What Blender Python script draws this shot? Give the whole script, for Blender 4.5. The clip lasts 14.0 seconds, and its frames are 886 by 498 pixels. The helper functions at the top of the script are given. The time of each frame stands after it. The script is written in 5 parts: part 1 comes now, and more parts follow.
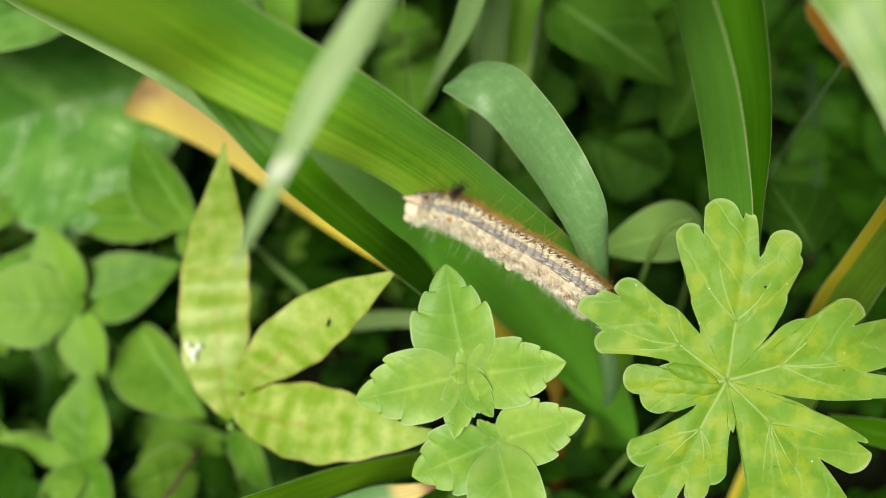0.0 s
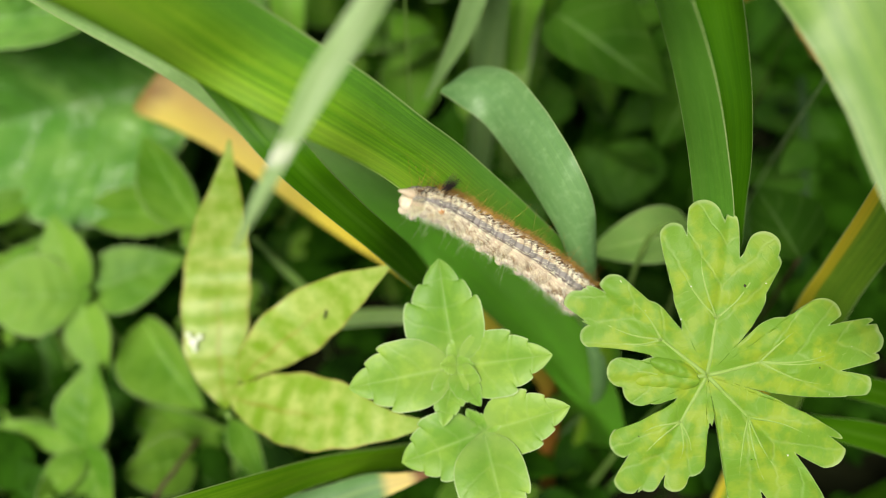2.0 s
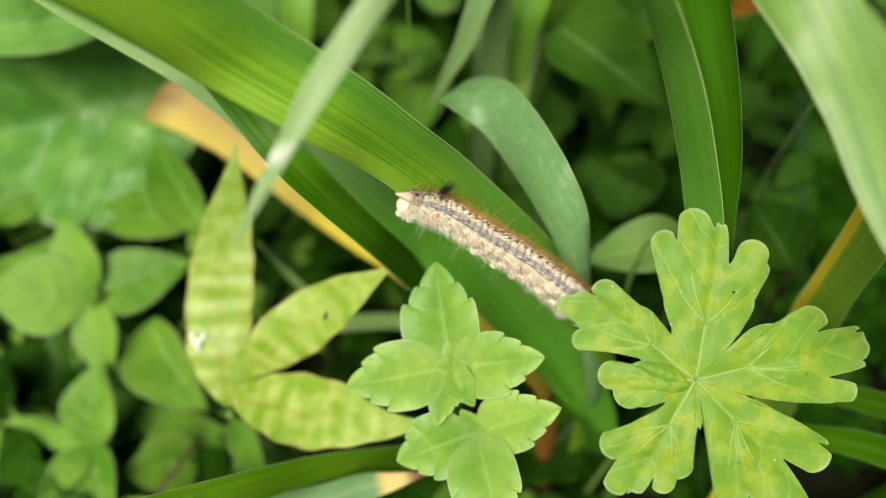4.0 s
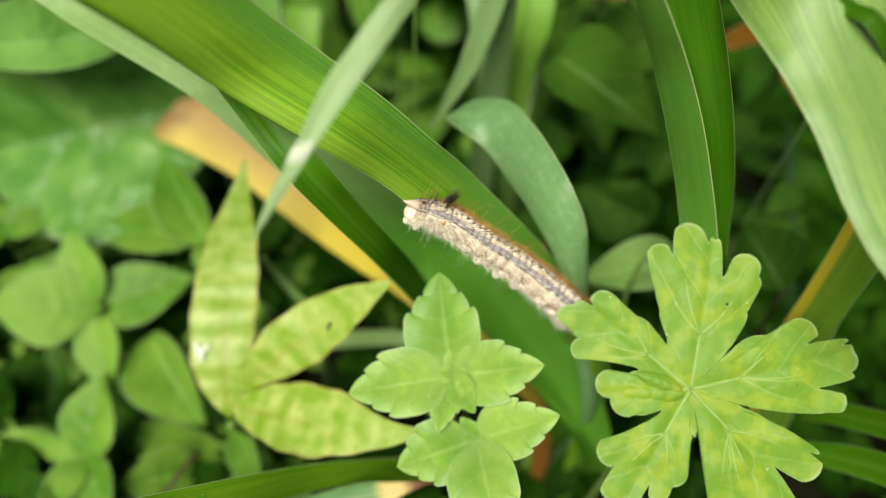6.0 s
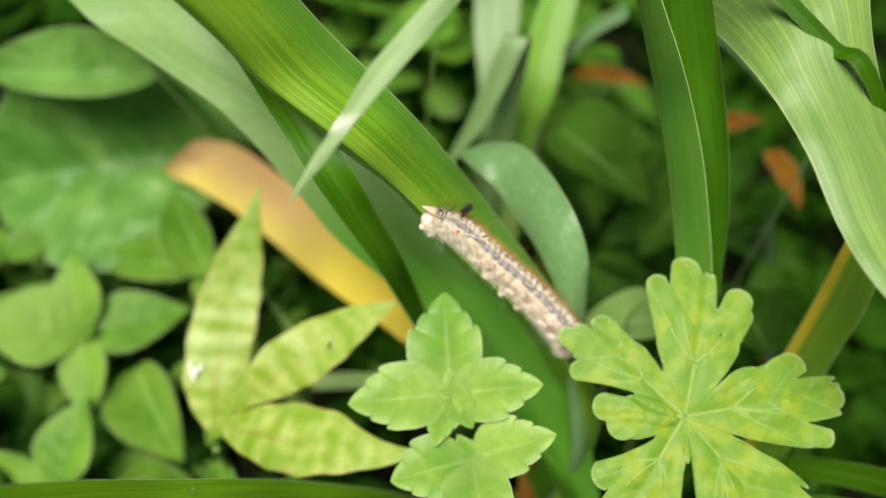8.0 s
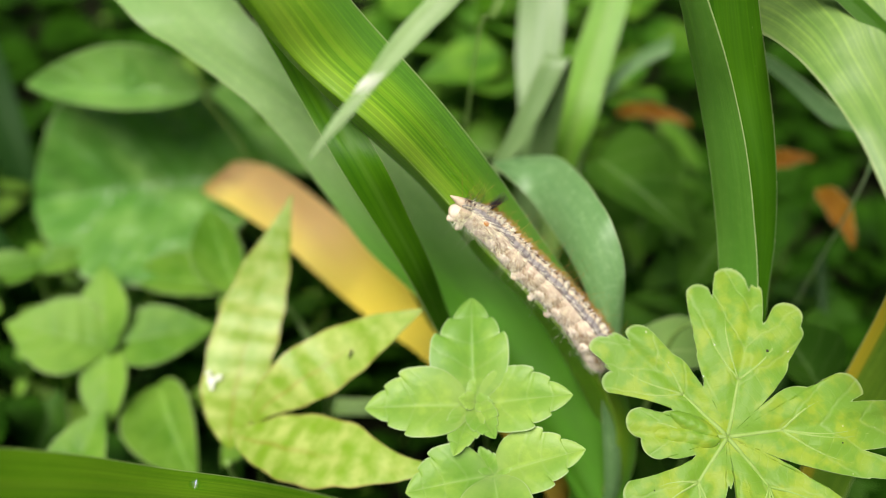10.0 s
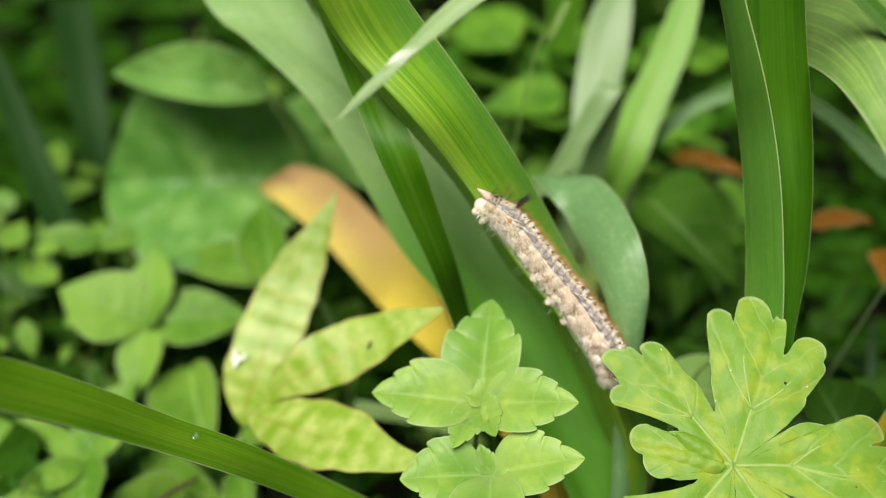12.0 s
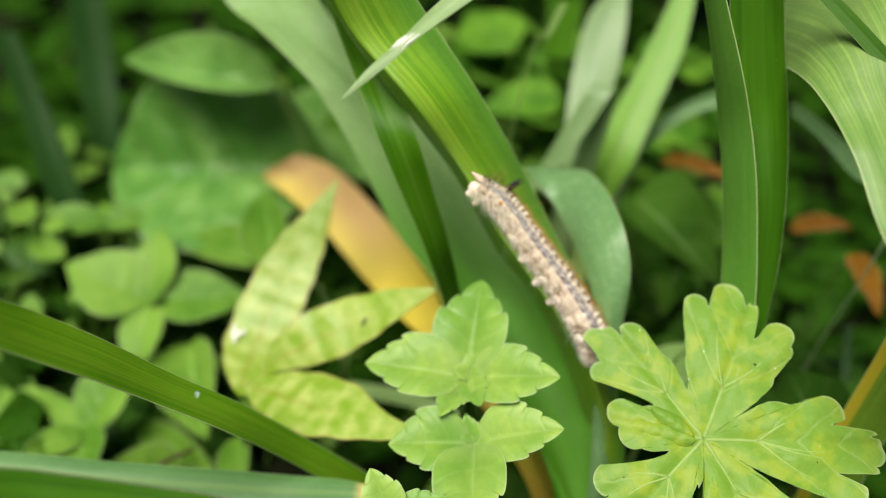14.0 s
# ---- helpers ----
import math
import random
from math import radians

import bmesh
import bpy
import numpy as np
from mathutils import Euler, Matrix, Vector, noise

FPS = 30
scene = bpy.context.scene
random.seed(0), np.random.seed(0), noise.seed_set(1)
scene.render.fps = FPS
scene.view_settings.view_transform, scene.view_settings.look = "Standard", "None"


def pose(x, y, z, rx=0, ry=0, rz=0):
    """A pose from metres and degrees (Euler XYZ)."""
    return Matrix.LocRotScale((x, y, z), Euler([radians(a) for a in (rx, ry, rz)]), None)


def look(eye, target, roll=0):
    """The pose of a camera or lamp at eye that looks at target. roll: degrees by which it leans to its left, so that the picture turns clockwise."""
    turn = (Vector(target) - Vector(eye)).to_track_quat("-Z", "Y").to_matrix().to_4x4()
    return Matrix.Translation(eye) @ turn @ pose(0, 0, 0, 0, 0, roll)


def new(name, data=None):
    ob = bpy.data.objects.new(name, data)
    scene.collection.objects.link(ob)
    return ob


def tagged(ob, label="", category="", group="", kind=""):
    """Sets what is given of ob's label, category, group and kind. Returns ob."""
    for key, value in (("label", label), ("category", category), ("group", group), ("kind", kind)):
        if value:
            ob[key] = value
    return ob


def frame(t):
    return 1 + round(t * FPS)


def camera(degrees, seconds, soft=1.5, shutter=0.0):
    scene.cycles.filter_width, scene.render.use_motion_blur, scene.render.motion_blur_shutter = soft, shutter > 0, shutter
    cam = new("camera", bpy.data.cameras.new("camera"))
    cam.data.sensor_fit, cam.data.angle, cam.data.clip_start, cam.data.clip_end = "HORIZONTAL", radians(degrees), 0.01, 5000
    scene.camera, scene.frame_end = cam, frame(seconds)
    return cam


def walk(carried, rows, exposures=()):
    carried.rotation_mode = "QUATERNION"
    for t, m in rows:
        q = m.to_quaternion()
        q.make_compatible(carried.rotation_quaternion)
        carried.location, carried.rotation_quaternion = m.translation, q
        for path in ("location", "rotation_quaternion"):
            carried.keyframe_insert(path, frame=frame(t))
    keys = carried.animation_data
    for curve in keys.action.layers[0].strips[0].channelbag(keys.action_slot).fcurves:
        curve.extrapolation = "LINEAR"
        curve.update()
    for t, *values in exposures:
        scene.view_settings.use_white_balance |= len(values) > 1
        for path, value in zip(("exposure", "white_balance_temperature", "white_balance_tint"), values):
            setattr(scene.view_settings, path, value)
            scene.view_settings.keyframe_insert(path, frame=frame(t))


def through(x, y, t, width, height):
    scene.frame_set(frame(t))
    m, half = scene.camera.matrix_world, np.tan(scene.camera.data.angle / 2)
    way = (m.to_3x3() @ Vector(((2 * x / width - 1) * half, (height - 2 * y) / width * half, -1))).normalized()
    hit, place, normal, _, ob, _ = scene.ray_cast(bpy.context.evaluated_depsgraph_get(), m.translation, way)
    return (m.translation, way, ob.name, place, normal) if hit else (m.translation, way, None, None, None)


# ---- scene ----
EXPOSURE, FOCUS, FSTOP = 0.22, 0.181, 4.8
cam = camera(59.6, 14.0, soft=1.05)
cam.data.dof.use_dof = True
cam.data.dof.focus_distance, cam.data.dof.aperture_fstop = FOCUS, FSTOP
PATH = [
    (0, (0.00334, 0.00236, 0.29505), (0.00063, 0.11615, 0.13060), 0.49),
    (0.5, (0.00152, -0.00108, 0.29723), (0.00006, 0.11391, 0.13360), 1.87),
    (1, (0.00525, -0.00290, 0.30017), (0.00349, 0.11300, 0.13719), 1.84),
    (1.5, (0.00546, -0.00346, 0.30120), (0.00312, 0.11310, 0.13869), 1.68),
    (2, (0.00617, -0.00559, 0.29868), (0.00239, 0.11089, 0.13614), 1.32),
    (2.5, (0.00638, -0.00586, 0.29916), (0.00286, 0.11197, 0.13759), 1.81),
    (3, (0.00947, -0.00668, 0.29982), (0.00439, 0.11104, 0.13822), 1.47),
    (3.5, (0.00981, -0.00897, 0.30107), (0.00362, 0.10936, 0.13995), 1.18),
    (6, (0.00688, -0.02079, 0.30167), (0.00229, 0.10667, 0.14761), 2.97),
    (6.5, (0.00960, -0.02753, 0.28993), (0.00541, 0.10452, 0.13978), 4.29),
    (7, (0.00201, -0.03502, 0.28697), (-0.00099, 0.10464, 0.14385), 6.61),
    (7.5, (-0.00025, -0.04227, 0.29006), (0.00031, 0.10397, 0.15363), 8.62),
    (10, (0.00738, -0.05397, 0.26598), (-0.00798, 0.10825, 0.15001), 7.40),
    (10.5, (0.01498, -0.05632, 0.26836), (-0.00943, 0.10806, 0.15708), 8.54),
    (11, (0.01657, -0.06258, 0.26033), (-0.01461, 0.10194, 0.15096), 9.30),
    (11.5, (0.01906, -0.06052, 0.25880), (-0.01573, 0.10451, 0.15131), 9.72),
    (12, (0.02265, -0.06288, 0.25536), (-0.01336, 0.10327, 0.15002), 10.30),
    (12.5, (0.02580, -0.06390, 0.25266), (-0.00979, 0.10212, 0.14697), 10.82),
    (13, (0.02675, -0.06533, 0.25195), (-0.00983, 0.10142, 0.14776), 11.68),
    (13.5, (0.02920, -0.07068, 0.25108), (-0.00674, 0.09648, 0.14733), 12.37),
    (14, (0.02752, -0.07576, 0.25474), (-0.00822, 0.09189, 0.15171), 12.42),
]
walk(cam, [(t, look(eye, target, roll)) for t, eye, target, roll in PATH], [(0.0, EXPOSURE - 0.16, 6700, 6), (3.5, EXPOSURE - 0.1, 6650, 8), (7.0, EXPOSURE - 0.03, 6500, 12), (10.0, EXPOSURE, 6400, 15), (14.0, EXPOSURE - 0.02, 6400, 15)])

# ---- light ----
scene.view_settings.exposure = EXPOSURE
world = bpy.data.worlds.new("sky")
scene.world = world
world.use_nodes = True
wt = world.node_tree
sky = wt.nodes.new("ShaderNodeTexSky")
sky.sky_type = "NISHITA"
sky.sun_disc = False
sky.sun_elevation, sky.sun_rotation = radians(56.5), radians(204)
sky.air_density, sky.dust_density = 1.0, 4.0
wt.links.new(sky.outputs[0], wt.nodes["Background"].inputs[0])
wt.nodes["Background"].inputs[1].default_value = 0.049
sun = new("sun", bpy.data.lights.new("sun", "SUN"))
sun.data.energy, sun.data.angle, sun.data.color = 5.0, radians(36), (1.0, 0.95, 0.86)
sun.matrix_world = look((-0.27, -0.6, 1.0), (0, 0, 0))


# ---- materials ----
class Nodes:
    """Short ways to write a node material."""

    def __init__(self, name):
        self.mat = bpy.data.materials.new(name)
        self.mat.use_nodes = True
        self.t = self.mat.node_tree
        self.t.nodes.clear()

    def node(self, kind, **inputs):
        n = self.t.nodes.new(kind)
        for key, value in inputs.items():
            self.put(n.inputs[key.replace("_", " ")], value)
        return n

    def put(self, socket, value):
        if isinstance(value, bpy.types.NodeSocket):
            self.t.links.new(value, socket)
        else:
            socket.default_value = value

    def m(self, op, a, b=0.0, c=0.0):
        n = self.t.nodes.new("ShaderNodeMath")
        n.operation = op
        for k, v in enumerate((a, b, c)):
            self.put(n.inputs[k], v)
        return n.outputs[0]

    def ramp(self, v, lo, hi):
        n = self.t.nodes.new("ShaderNodeMapRange")
        n.interpolation_type = "SMOOTHSTEP"
        self.put(n.inputs["Value"], v)
        n.inputs["From Min"].default_value, n.inputs["From Max"].default_value = lo, hi
        return n.outputs[0]

    def mix(self, f, a, b, how="MIX"):
        n = self.t.nodes.new("ShaderNodeMix")
        n.data_type, n.blend_type = "RGBA", how
        self.put(n.inputs[0], f)
        for k, v in ((6, a), (7, b)):
            self.put(n.inputs[k], (*v, 1) if isinstance(v, tuple) and len(v) == 3 else v)
        return n.outputs[2]

    def noise(self, vec, scale, detail=4.0, rough=0.55):
        n = self.node("ShaderNodeTexNoise", Scale=scale, Detail=detail, Roughness=rough)
        if vec is not None:
            self.put(n.inputs["Vector"], vec)
        return n.outputs[0]

    def uv(self):
        n = self.t.nodes.new("ShaderNodeSeparateXYZ")
        self.t.links.new(self.t.nodes.new("ShaderNodeUVMap").outputs[0], n.inputs[0])
        return n.outputs[0], n.outputs[1]

    def xyz(self, x, y, z=0.0):
        n = self.t.nodes.new("ShaderNodeCombineXYZ")
        for k, v in enumerate((x, y, z)):
            self.put(n.inputs[k], v)
        return n.outputs[0]

    def place(self):
        return self.t.nodes.new("ShaderNodeTexCoord").outputs["Object"]

    def luck(self):
        return self.t.nodes.new("ShaderNodeObjectInfo").outputs["Random"]

    def island(self):
        return self.t.nodes.new("ShaderNodeNewGeometry").outputs["Random Per Island"]

    def bump(self, h, strength=0.5, dist=0.0004):
        return self.node("ShaderNodeBump", Strength=strength, Distance=dist, Height=h).outputs[0]

    def done(self, colour, rough=0.45, bump=None, through=0.0, tint=(1.25, 1.3, 0.45), spec=0.28, coat=0.0):
        p = self.node("ShaderNodeBsdfPrincipled")
        self.put(p.inputs["Base Color"], colour if not isinstance(colour, tuple) else (*colour, 1))
        self.put(p.inputs["Roughness"], rough)
        self.put(p.inputs["Specular IOR Level"], spec)
        if coat:
            p.inputs["Coat Weight"].default_value, p.inputs["Coat Roughness"].default_value = coat, 0.3
        if bump is not None:
            self.put(p.inputs["Normal"], bump)
        last = p.outputs[0]
        if through:
            tr = self.node("ShaderNodeBsdfTranslucent")
            self.put(tr.inputs[0], self.mix(1.0, colour, tint, "MULTIPLY"))
            mx = self.t.nodes.new("ShaderNodeMixShader")
            mx.inputs[0].default_value = through
            self.t.links.new(p.outputs[0], mx.inputs[1])
            self.t.links.new(tr.outputs[0], mx.inputs[2])
            last = mx.outputs[0]
        self.t.links.new(last, self.t.nodes.new("ShaderNodeOutputMaterial").inputs[0])
        return self.mat


def strap_mat(name, low, high, rib=(0.3, 0.45, 0.12), rib_at=0.5, lines=70, rough=0.38, through=0.3, rim=0.5, wear=None, base=None, base_from=8.0, base_over=9.0, contrast=1.0, stripe=1.0, flank=None, burn=None, spec=0.28, mottle=0.18, outer=None):
    """A long leaf with parallel veins: u runs across, v along in centimetres."""
    g = Nodes(name)
    u, v = g.uv()
    fine = g.noise(g.xyz(g.m("MULTIPLY", u, lines), g.m("MULTIPLY", v, 0.12)), 1.0, 3.0)
    mid = g.noise(g.xyz(g.m("MULTIPLY", u, lines * 0.22), g.m("MULTIPLY", v, 0.08), 3.1), 1.0, 2.0)
    big = g.noise(g.xyz(g.m("MULTIPLY", u, 2.0), g.m("MULTIPLY", v, 0.25), 7.7), 1.0, 3.0)
    f = g.m("ADD", g.m("ADD", g.m("MULTIPLY", mid, 0.55 * stripe), 0.275 * (1 - stripe)), g.m("MULTIPLY", big, 0.6))
    col = g.mix(g.ramp(f, 0.3, 0.85), low, high)
    if outer is not None:
        col = g.mix(g.m("MULTIPLY", g.ramp(g.m("ADD", u, g.m("MULTIPLY", g.m("SUBTRACT", mid, 0.5), 0.35)), outer[1], outer[2]), 0.85), col, outer[0])
    col = g.mix(g.ramp(fine, 0.42, 0.7), col, g.mix(1.0, col, (1 + 0.25 * contrast, 1 + 0.2 * contrast, 1 + 0.1 * contrast), "MULTIPLY"))
    spots = g.noise(g.place(), 420.0, 3.0, 0.65)
    col = g.mix(g.m("MULTIPLY", g.ramp(spots, 0.45, 0.72), mottle), col, g.mix(1.0, col, (1.7, 1.45, 1.9), "MULTIPLY"))
    off = g.m("ABSOLUTE", g.m("SUBTRACT", u, rib_at))
    col = g.mix(g.m("MULTIPLY", g.ramp(off, 0.16, 0.0), 0.28), col, rib)
    if flank is not None:
        col = g.mix(g.m("MULTIPLY", g.ramp(g.m("ADD", u, g.m("MULTIPLY", mid, 0.5)), 0.56, 0.34), 0.8), col, flank)
    edge = g.m("ABSOLUTE", g.m("SUBTRACT", u, 0.5))
    col = g.mix(g.m("MULTIPLY", g.ramp(edge, 0.482, 0.496), rim), col, (0.5, 0.55, 0.3))
    speck = g.noise(g.xyz(g.m("MULTIPLY", u, 9.0), g.m("MULTIPLY", v, 3.0), 1.7), 2.2, 2.0)
    col = g.mix(g.m("MULTIPLY", g.ramp(speck, 0.74, 0.82), 0.5), col, wear or (0.42, 0.45, 0.2))
    if base is not None:
        col = g.mix(g.ramp(v, base_from, base_from + base_over), col, g.mix(g.ramp(f, 0.3, 0.85), base, tuple(c * 1.7 for c in base)))
    if burn is not None:
        col = g.mix(g.ramp(g.m("ADD", v, g.m("MULTIPLY", big, 0.5)), burn, burn + 0.5), col, (0.22, 0.1, 0.04))
    h = g.m("ADD", fine, g.m("MULTIPLY", mid, 1.5))
    r = g.m("ADD", rough - 0.08, g.m("MULTIPLY", big, 0.16))
    return g.done(col, r, g.bump(h, 0.35, 0.00025), through, spec=spec)


def broad_mat(name, low, high, vein=(0.34, 0.5, 0.16), pairs=5.0, slant=1.0, rough=0.42, through=0.3, strength=0.45, quilt=0.5, rim=0.5, heart=0.0, spec=0.28, mottle=0.3, crinkle=0.0):
    """A net-veined leaf: u runs across with the midrib at one half, v from base to tip."""
    g = Nodes(name)
    u, v = g.uv()
    side = g.m("ABSOLUTE", g.m("SUBTRACT", u, 0.5))
    p = g.place()
    warp = g.noise(p, 90.0, 2.0)
    lat = g.m("FRACT", g.m("ADD", g.m("SUBTRACT", g.m("MULTIPLY", v, pairs), g.m("MULTIPLY", side, slant * 3.0)), g.m("MULTIPLY", warp, 0.5)))
    lat = g.m("ABSOLUTE", g.m("SUBTRACT", lat, 0.5))
    latm = g.ramp(lat, 0.09, 0.0)
    midm = g.ramp(side, 0.035, 0.0)
    big = g.noise(p, 55.0, 3.0)
    small = g.noise(p, 900.0, 3.0)
    col = g.mix(g.ramp(g.m("ADD", big, g.m("MULTIPLY", g.m("SUBTRACT", g.luck(), 0.5), 0.3)), 0.3, 0.72), low, high)
    col = g.mix(g.m("MULTIPLY", small, 0.35), col, g.mix(1.0, col, (0.72, 0.8, 0.7), "MULTIPLY"))
    patch = g.noise(p, 260.0, 3.0)
    col = g.mix(g.m("MULTIPLY", g.ramp(patch, 0.45, 0.7), mottle), col, g.mix(1.0, col, (1.35, 1.2, 1.2), "MULTIPLY"))
    veins = g.m("MAXIMUM", g.m("MULTIPLY", latm, 0.55), midm)
    col = g.mix(g.m("MULTIPLY", veins, strength), col, vein)
    col = g.mix(g.m("MULTIPLY", g.ramp(side, 0.475, 0.495), rim), col, (0.45, 0.55, 0.3))
    col = g.mix(g.m("MULTIPLY", g.ramp(v, 0.3, 0.0), 0.35 * heart), col, (0.4, 0.52, 0.22))
    h = g.m("ADD", g.m("MULTIPLY", g.m("SUBTRACT", 1.0, veins), quilt), g.m("MULTIPLY", small, 0.35))
    normal = g.bump(h, 0.5, 0.0006)
    if crinkle:
        puff = g.node("ShaderNodeTexVoronoi", Scale=50.0)
        puff.feature = "SMOOTH_F1"
        g.put(puff.inputs["Vector"], p)
        normal = g.node("ShaderNodeBump", Strength=1.0, Distance=crinkle, Height=g.m("SUBTRACT", g.m("MULTIPLY", g.noise(p, 120.0, 2.0), 0.8), puff.outputs["Distance"]), Normal=normal).outputs[0]
    return g.done(col, g.m("ADD", rough - 0.06, g.m("MULTIPLY", big, 0.14)), normal, through, spec=spec)


MAIN_GREEN = strap_mat("lily_green", (0.095, 0.275, 0.01), (0.215, 0.4, 0.024), rib=(0.33, 0.46, 0.05), rib_at=0.36, lines=120, contrast=3.2, rough=0.3, spec=0.6, through=0.24, outer=((0.085, 0.255, 0.028), 0.6, 0.92))
DARK_GREEN = strap_mat("lily_dark", (0.034, 0.13, 0.002), (0.075, 0.215, 0.005), lines=34, rib=(0.12, 0.26, 0.03), wear=(0.16, 0.09, 0.03), spec=0.16, mottle=0.08)
MID_GREEN = strap_mat("lily_mid", (0.026, 0.11, 0.002), (0.058, 0.175, 0.004), rib=(0.045, 0.15, 0.006), lines=40, spec=0.14, mottle=0.08)
GLAUCOUS = strap_mat("lily_bluish", (0.12, 0.275, 0.085), (0.21, 0.395, 0.145), rib=(0.11, 0.27, 0.085), lines=40, rough=0.42, contrast=0.5, stripe=0.4, mottle=0.45, spec=0.55)
# Sky sheen painted pale on the outer part, shade darker towards the base.
SKY_SHEEN = strap_mat("lily_painted_sheen", (0.29, 0.5, 0.17), (0.42, 0.6, 0.26), through=0.5, rib=(0.28, 0.46, 0.15), lines=40, rough=0.42, base=(0.105, 0.295, 0.022), base_from=24.0, base_over=7.0, contrast=0.5, stripe=0.4, spec=0.32)
STRAP_GREY = strap_mat("lily_grey_green", (0.065, 0.195, 0.017), (0.105, 0.265, 0.033), rib=(0.06, 0.19, 0.02), lines=34, rough=0.4, spec=0.3, through=0.15, contrast=0.4, stripe=0.35)
WITHERED = strap_mat("lily_withered_tip", (0.075, 0.2, 0.05), (0.13, 0.29, 0.08), lines=30, base=(0.5, 0.4, 0.13), base_from=23.9, base_over=0.5, burn=25.0, contrast=0.5, stripe=0.4)
PALE_GREEN = strap_mat("grass_pale", (0.2, 0.35, 0.12), (0.34, 0.48, 0.22), rib=(0.36, 0.48, 0.22), lines=26, rough=0.4, wear=(0.6, 0.66, 0.5))
ARCH_GREEN = strap_mat("lily_light", (0.125, 0.265, 0.05), (0.22, 0.365, 0.09), rib=(0.14, 0.27, 0.06), lines=40, contrast=2.0, spec=0.4)
FAR_GREEN = strap_mat("lily_far_green", (0.12, 0.32, 0.025), (0.22, 0.45, 0.05), lines=24)
FAR_PALE = strap_mat("lily_far_pale", (0.14, 0.27, 0.08), (0.23, 0.37, 0.14), rib=(0.2, 0.34, 0.12), lines=24, spec=0.4)
# Lily green darkened: the shade on the far blades is put into the colour.
FAR_SHADE = strap_mat("lily_painted_shade", (0.012, 0.05, 0.008), (0.026, 0.08, 0.014), rib=(0.02, 0.07, 0.012), lines=24, spec=0.1, rim=0.0)
OCHRE = strap_mat("lily_ageing", (0.08, 0.21, 0.015), (0.16, 0.3, 0.025), rib=(0.13, 0.25, 0.02), lines=40, flank=(0.64, 0.5, 0.03), contrast=1.6)
DROP_GREEN = strap_mat("lily_wet", (0.07, 0.225, 0.004), (0.16, 0.33, 0.012), rib=(0.15, 0.27, 0.02), rib_at=0.62, lines=60, contrast=1.8, wear=(0.3, 0.26, 0.1), spec=0.18, mottle=0.08)


def yellow_mat():
    g = Nodes("lily_yellowed")
    u, v = g.uv()
    fine = g.noise(g.xyz(g.m("MULTIPLY", u, 30.0), g.m("MULTIPLY", v, 0.15)), 1.0, 3.0)
    big = g.noise(g.xyz(g.m("MULTIPLY", u, 3.0), g.m("MULTIPLY", v, 0.35)), 1.0, 3.0)
    col = g.mix(g.ramp(u, 0.7, 0.05), (0.86, 0.65, 0.28), (0.86, 0.75, 0.18))
    col = g.mix(g.m("MULTIPLY", g.ramp(big, 0.45, 0.8), 0.25), col, (0.66, 0.38, 0.12))
    col = g.mix(g.ramp(v, 5.0, 10.0), col, (0.84, 0.74, 0.09))
    tip = g.m("SUBTRACT", v, g.m("MULTIPLY", big, 2.2))
    col = g.mix(g.m("MULTIPLY", g.ramp(tip, 0.5, -0.9), 0.65), col, (0.26, 0.12, 0.05))
    foot = g.ramp(v, 17.0, 22.0)
    col = g.mix(foot, col, (0.42, 0.2, 0.035))
    col = g.mix(g.m("MULTIPLY", fine, 0.3), col, g.mix(1.0, col, (0.8, 0.72, 0.6), "MULTIPLY"))
    return g.done(col, 0.5, g.bump(fine, 0.4, 0.0003), 0.48, (1.1, 1.0, 0.6))


def bamboo_mat():
    """Yellow-green leaf with cross-wise pale bands and a reddish-brown midrib."""
    g = Nodes("bamboo_grass_green")
    u, v = g.uv()
    p = g.place()
    warp = g.noise(p, 140.0, 2.0)
    band = g.m("SINE", g.m("ADD", g.m("MULTIPLY", v, 9.0), g.m("MULTIPLY", warp, 6.0)))
    streak = g.noise(p, 160.0, 3.0)
    f = g.m("ADD", g.m("MULTIPLY", band, 0.055), streak)
    col = g.mix(g.ramp(f, 0.25, 0.85), (0.22, 0.385, 0.02), (0.48, 0.57, 0.15))
    off = g.m("ABSOLUTE", g.m("SUBTRACT", u, 0.55))
    col = g.mix(g.m("MULTIPLY", g.m("MULTIPLY", g.ramp(off, 0.07, 0.0), g.ramp(v, 5.0, 1.0)), 0.4), col, (0.33, 0.22, 0.04))
    edge = g.m("ABSOLUTE", g.m("SUBTRACT", u, 0.5))
    nib = g.noise(p, 260.0, 2.0)
    col = g.mix(g.m("MULTIPLY", g.ramp(g.m("ADD", edge, g.m("MULTIPLY", nib, 0.05)), 0.488, 0.512), 0.5), col, (0.36, 0.22, 0.08))
    spot = g.noise(p, 330.0, 2.0)
    col = g.mix(g.ramp(spot, 0.77, 0.8), col, (0.09, 0.09, 0.02))
    fine = g.noise(g.xyz(g.m("MULTIPLY", u, 40.0), g.m("MULTIPLY", v, 0.3)), 1.0, 2.0)
    return g.done(col, 0.36, spec=0.4, bump=g.bump(g.m("ADD", fine, g.m("MULTIPLY", band, 0.25)), 0.3, 0.0004), through=0.28)


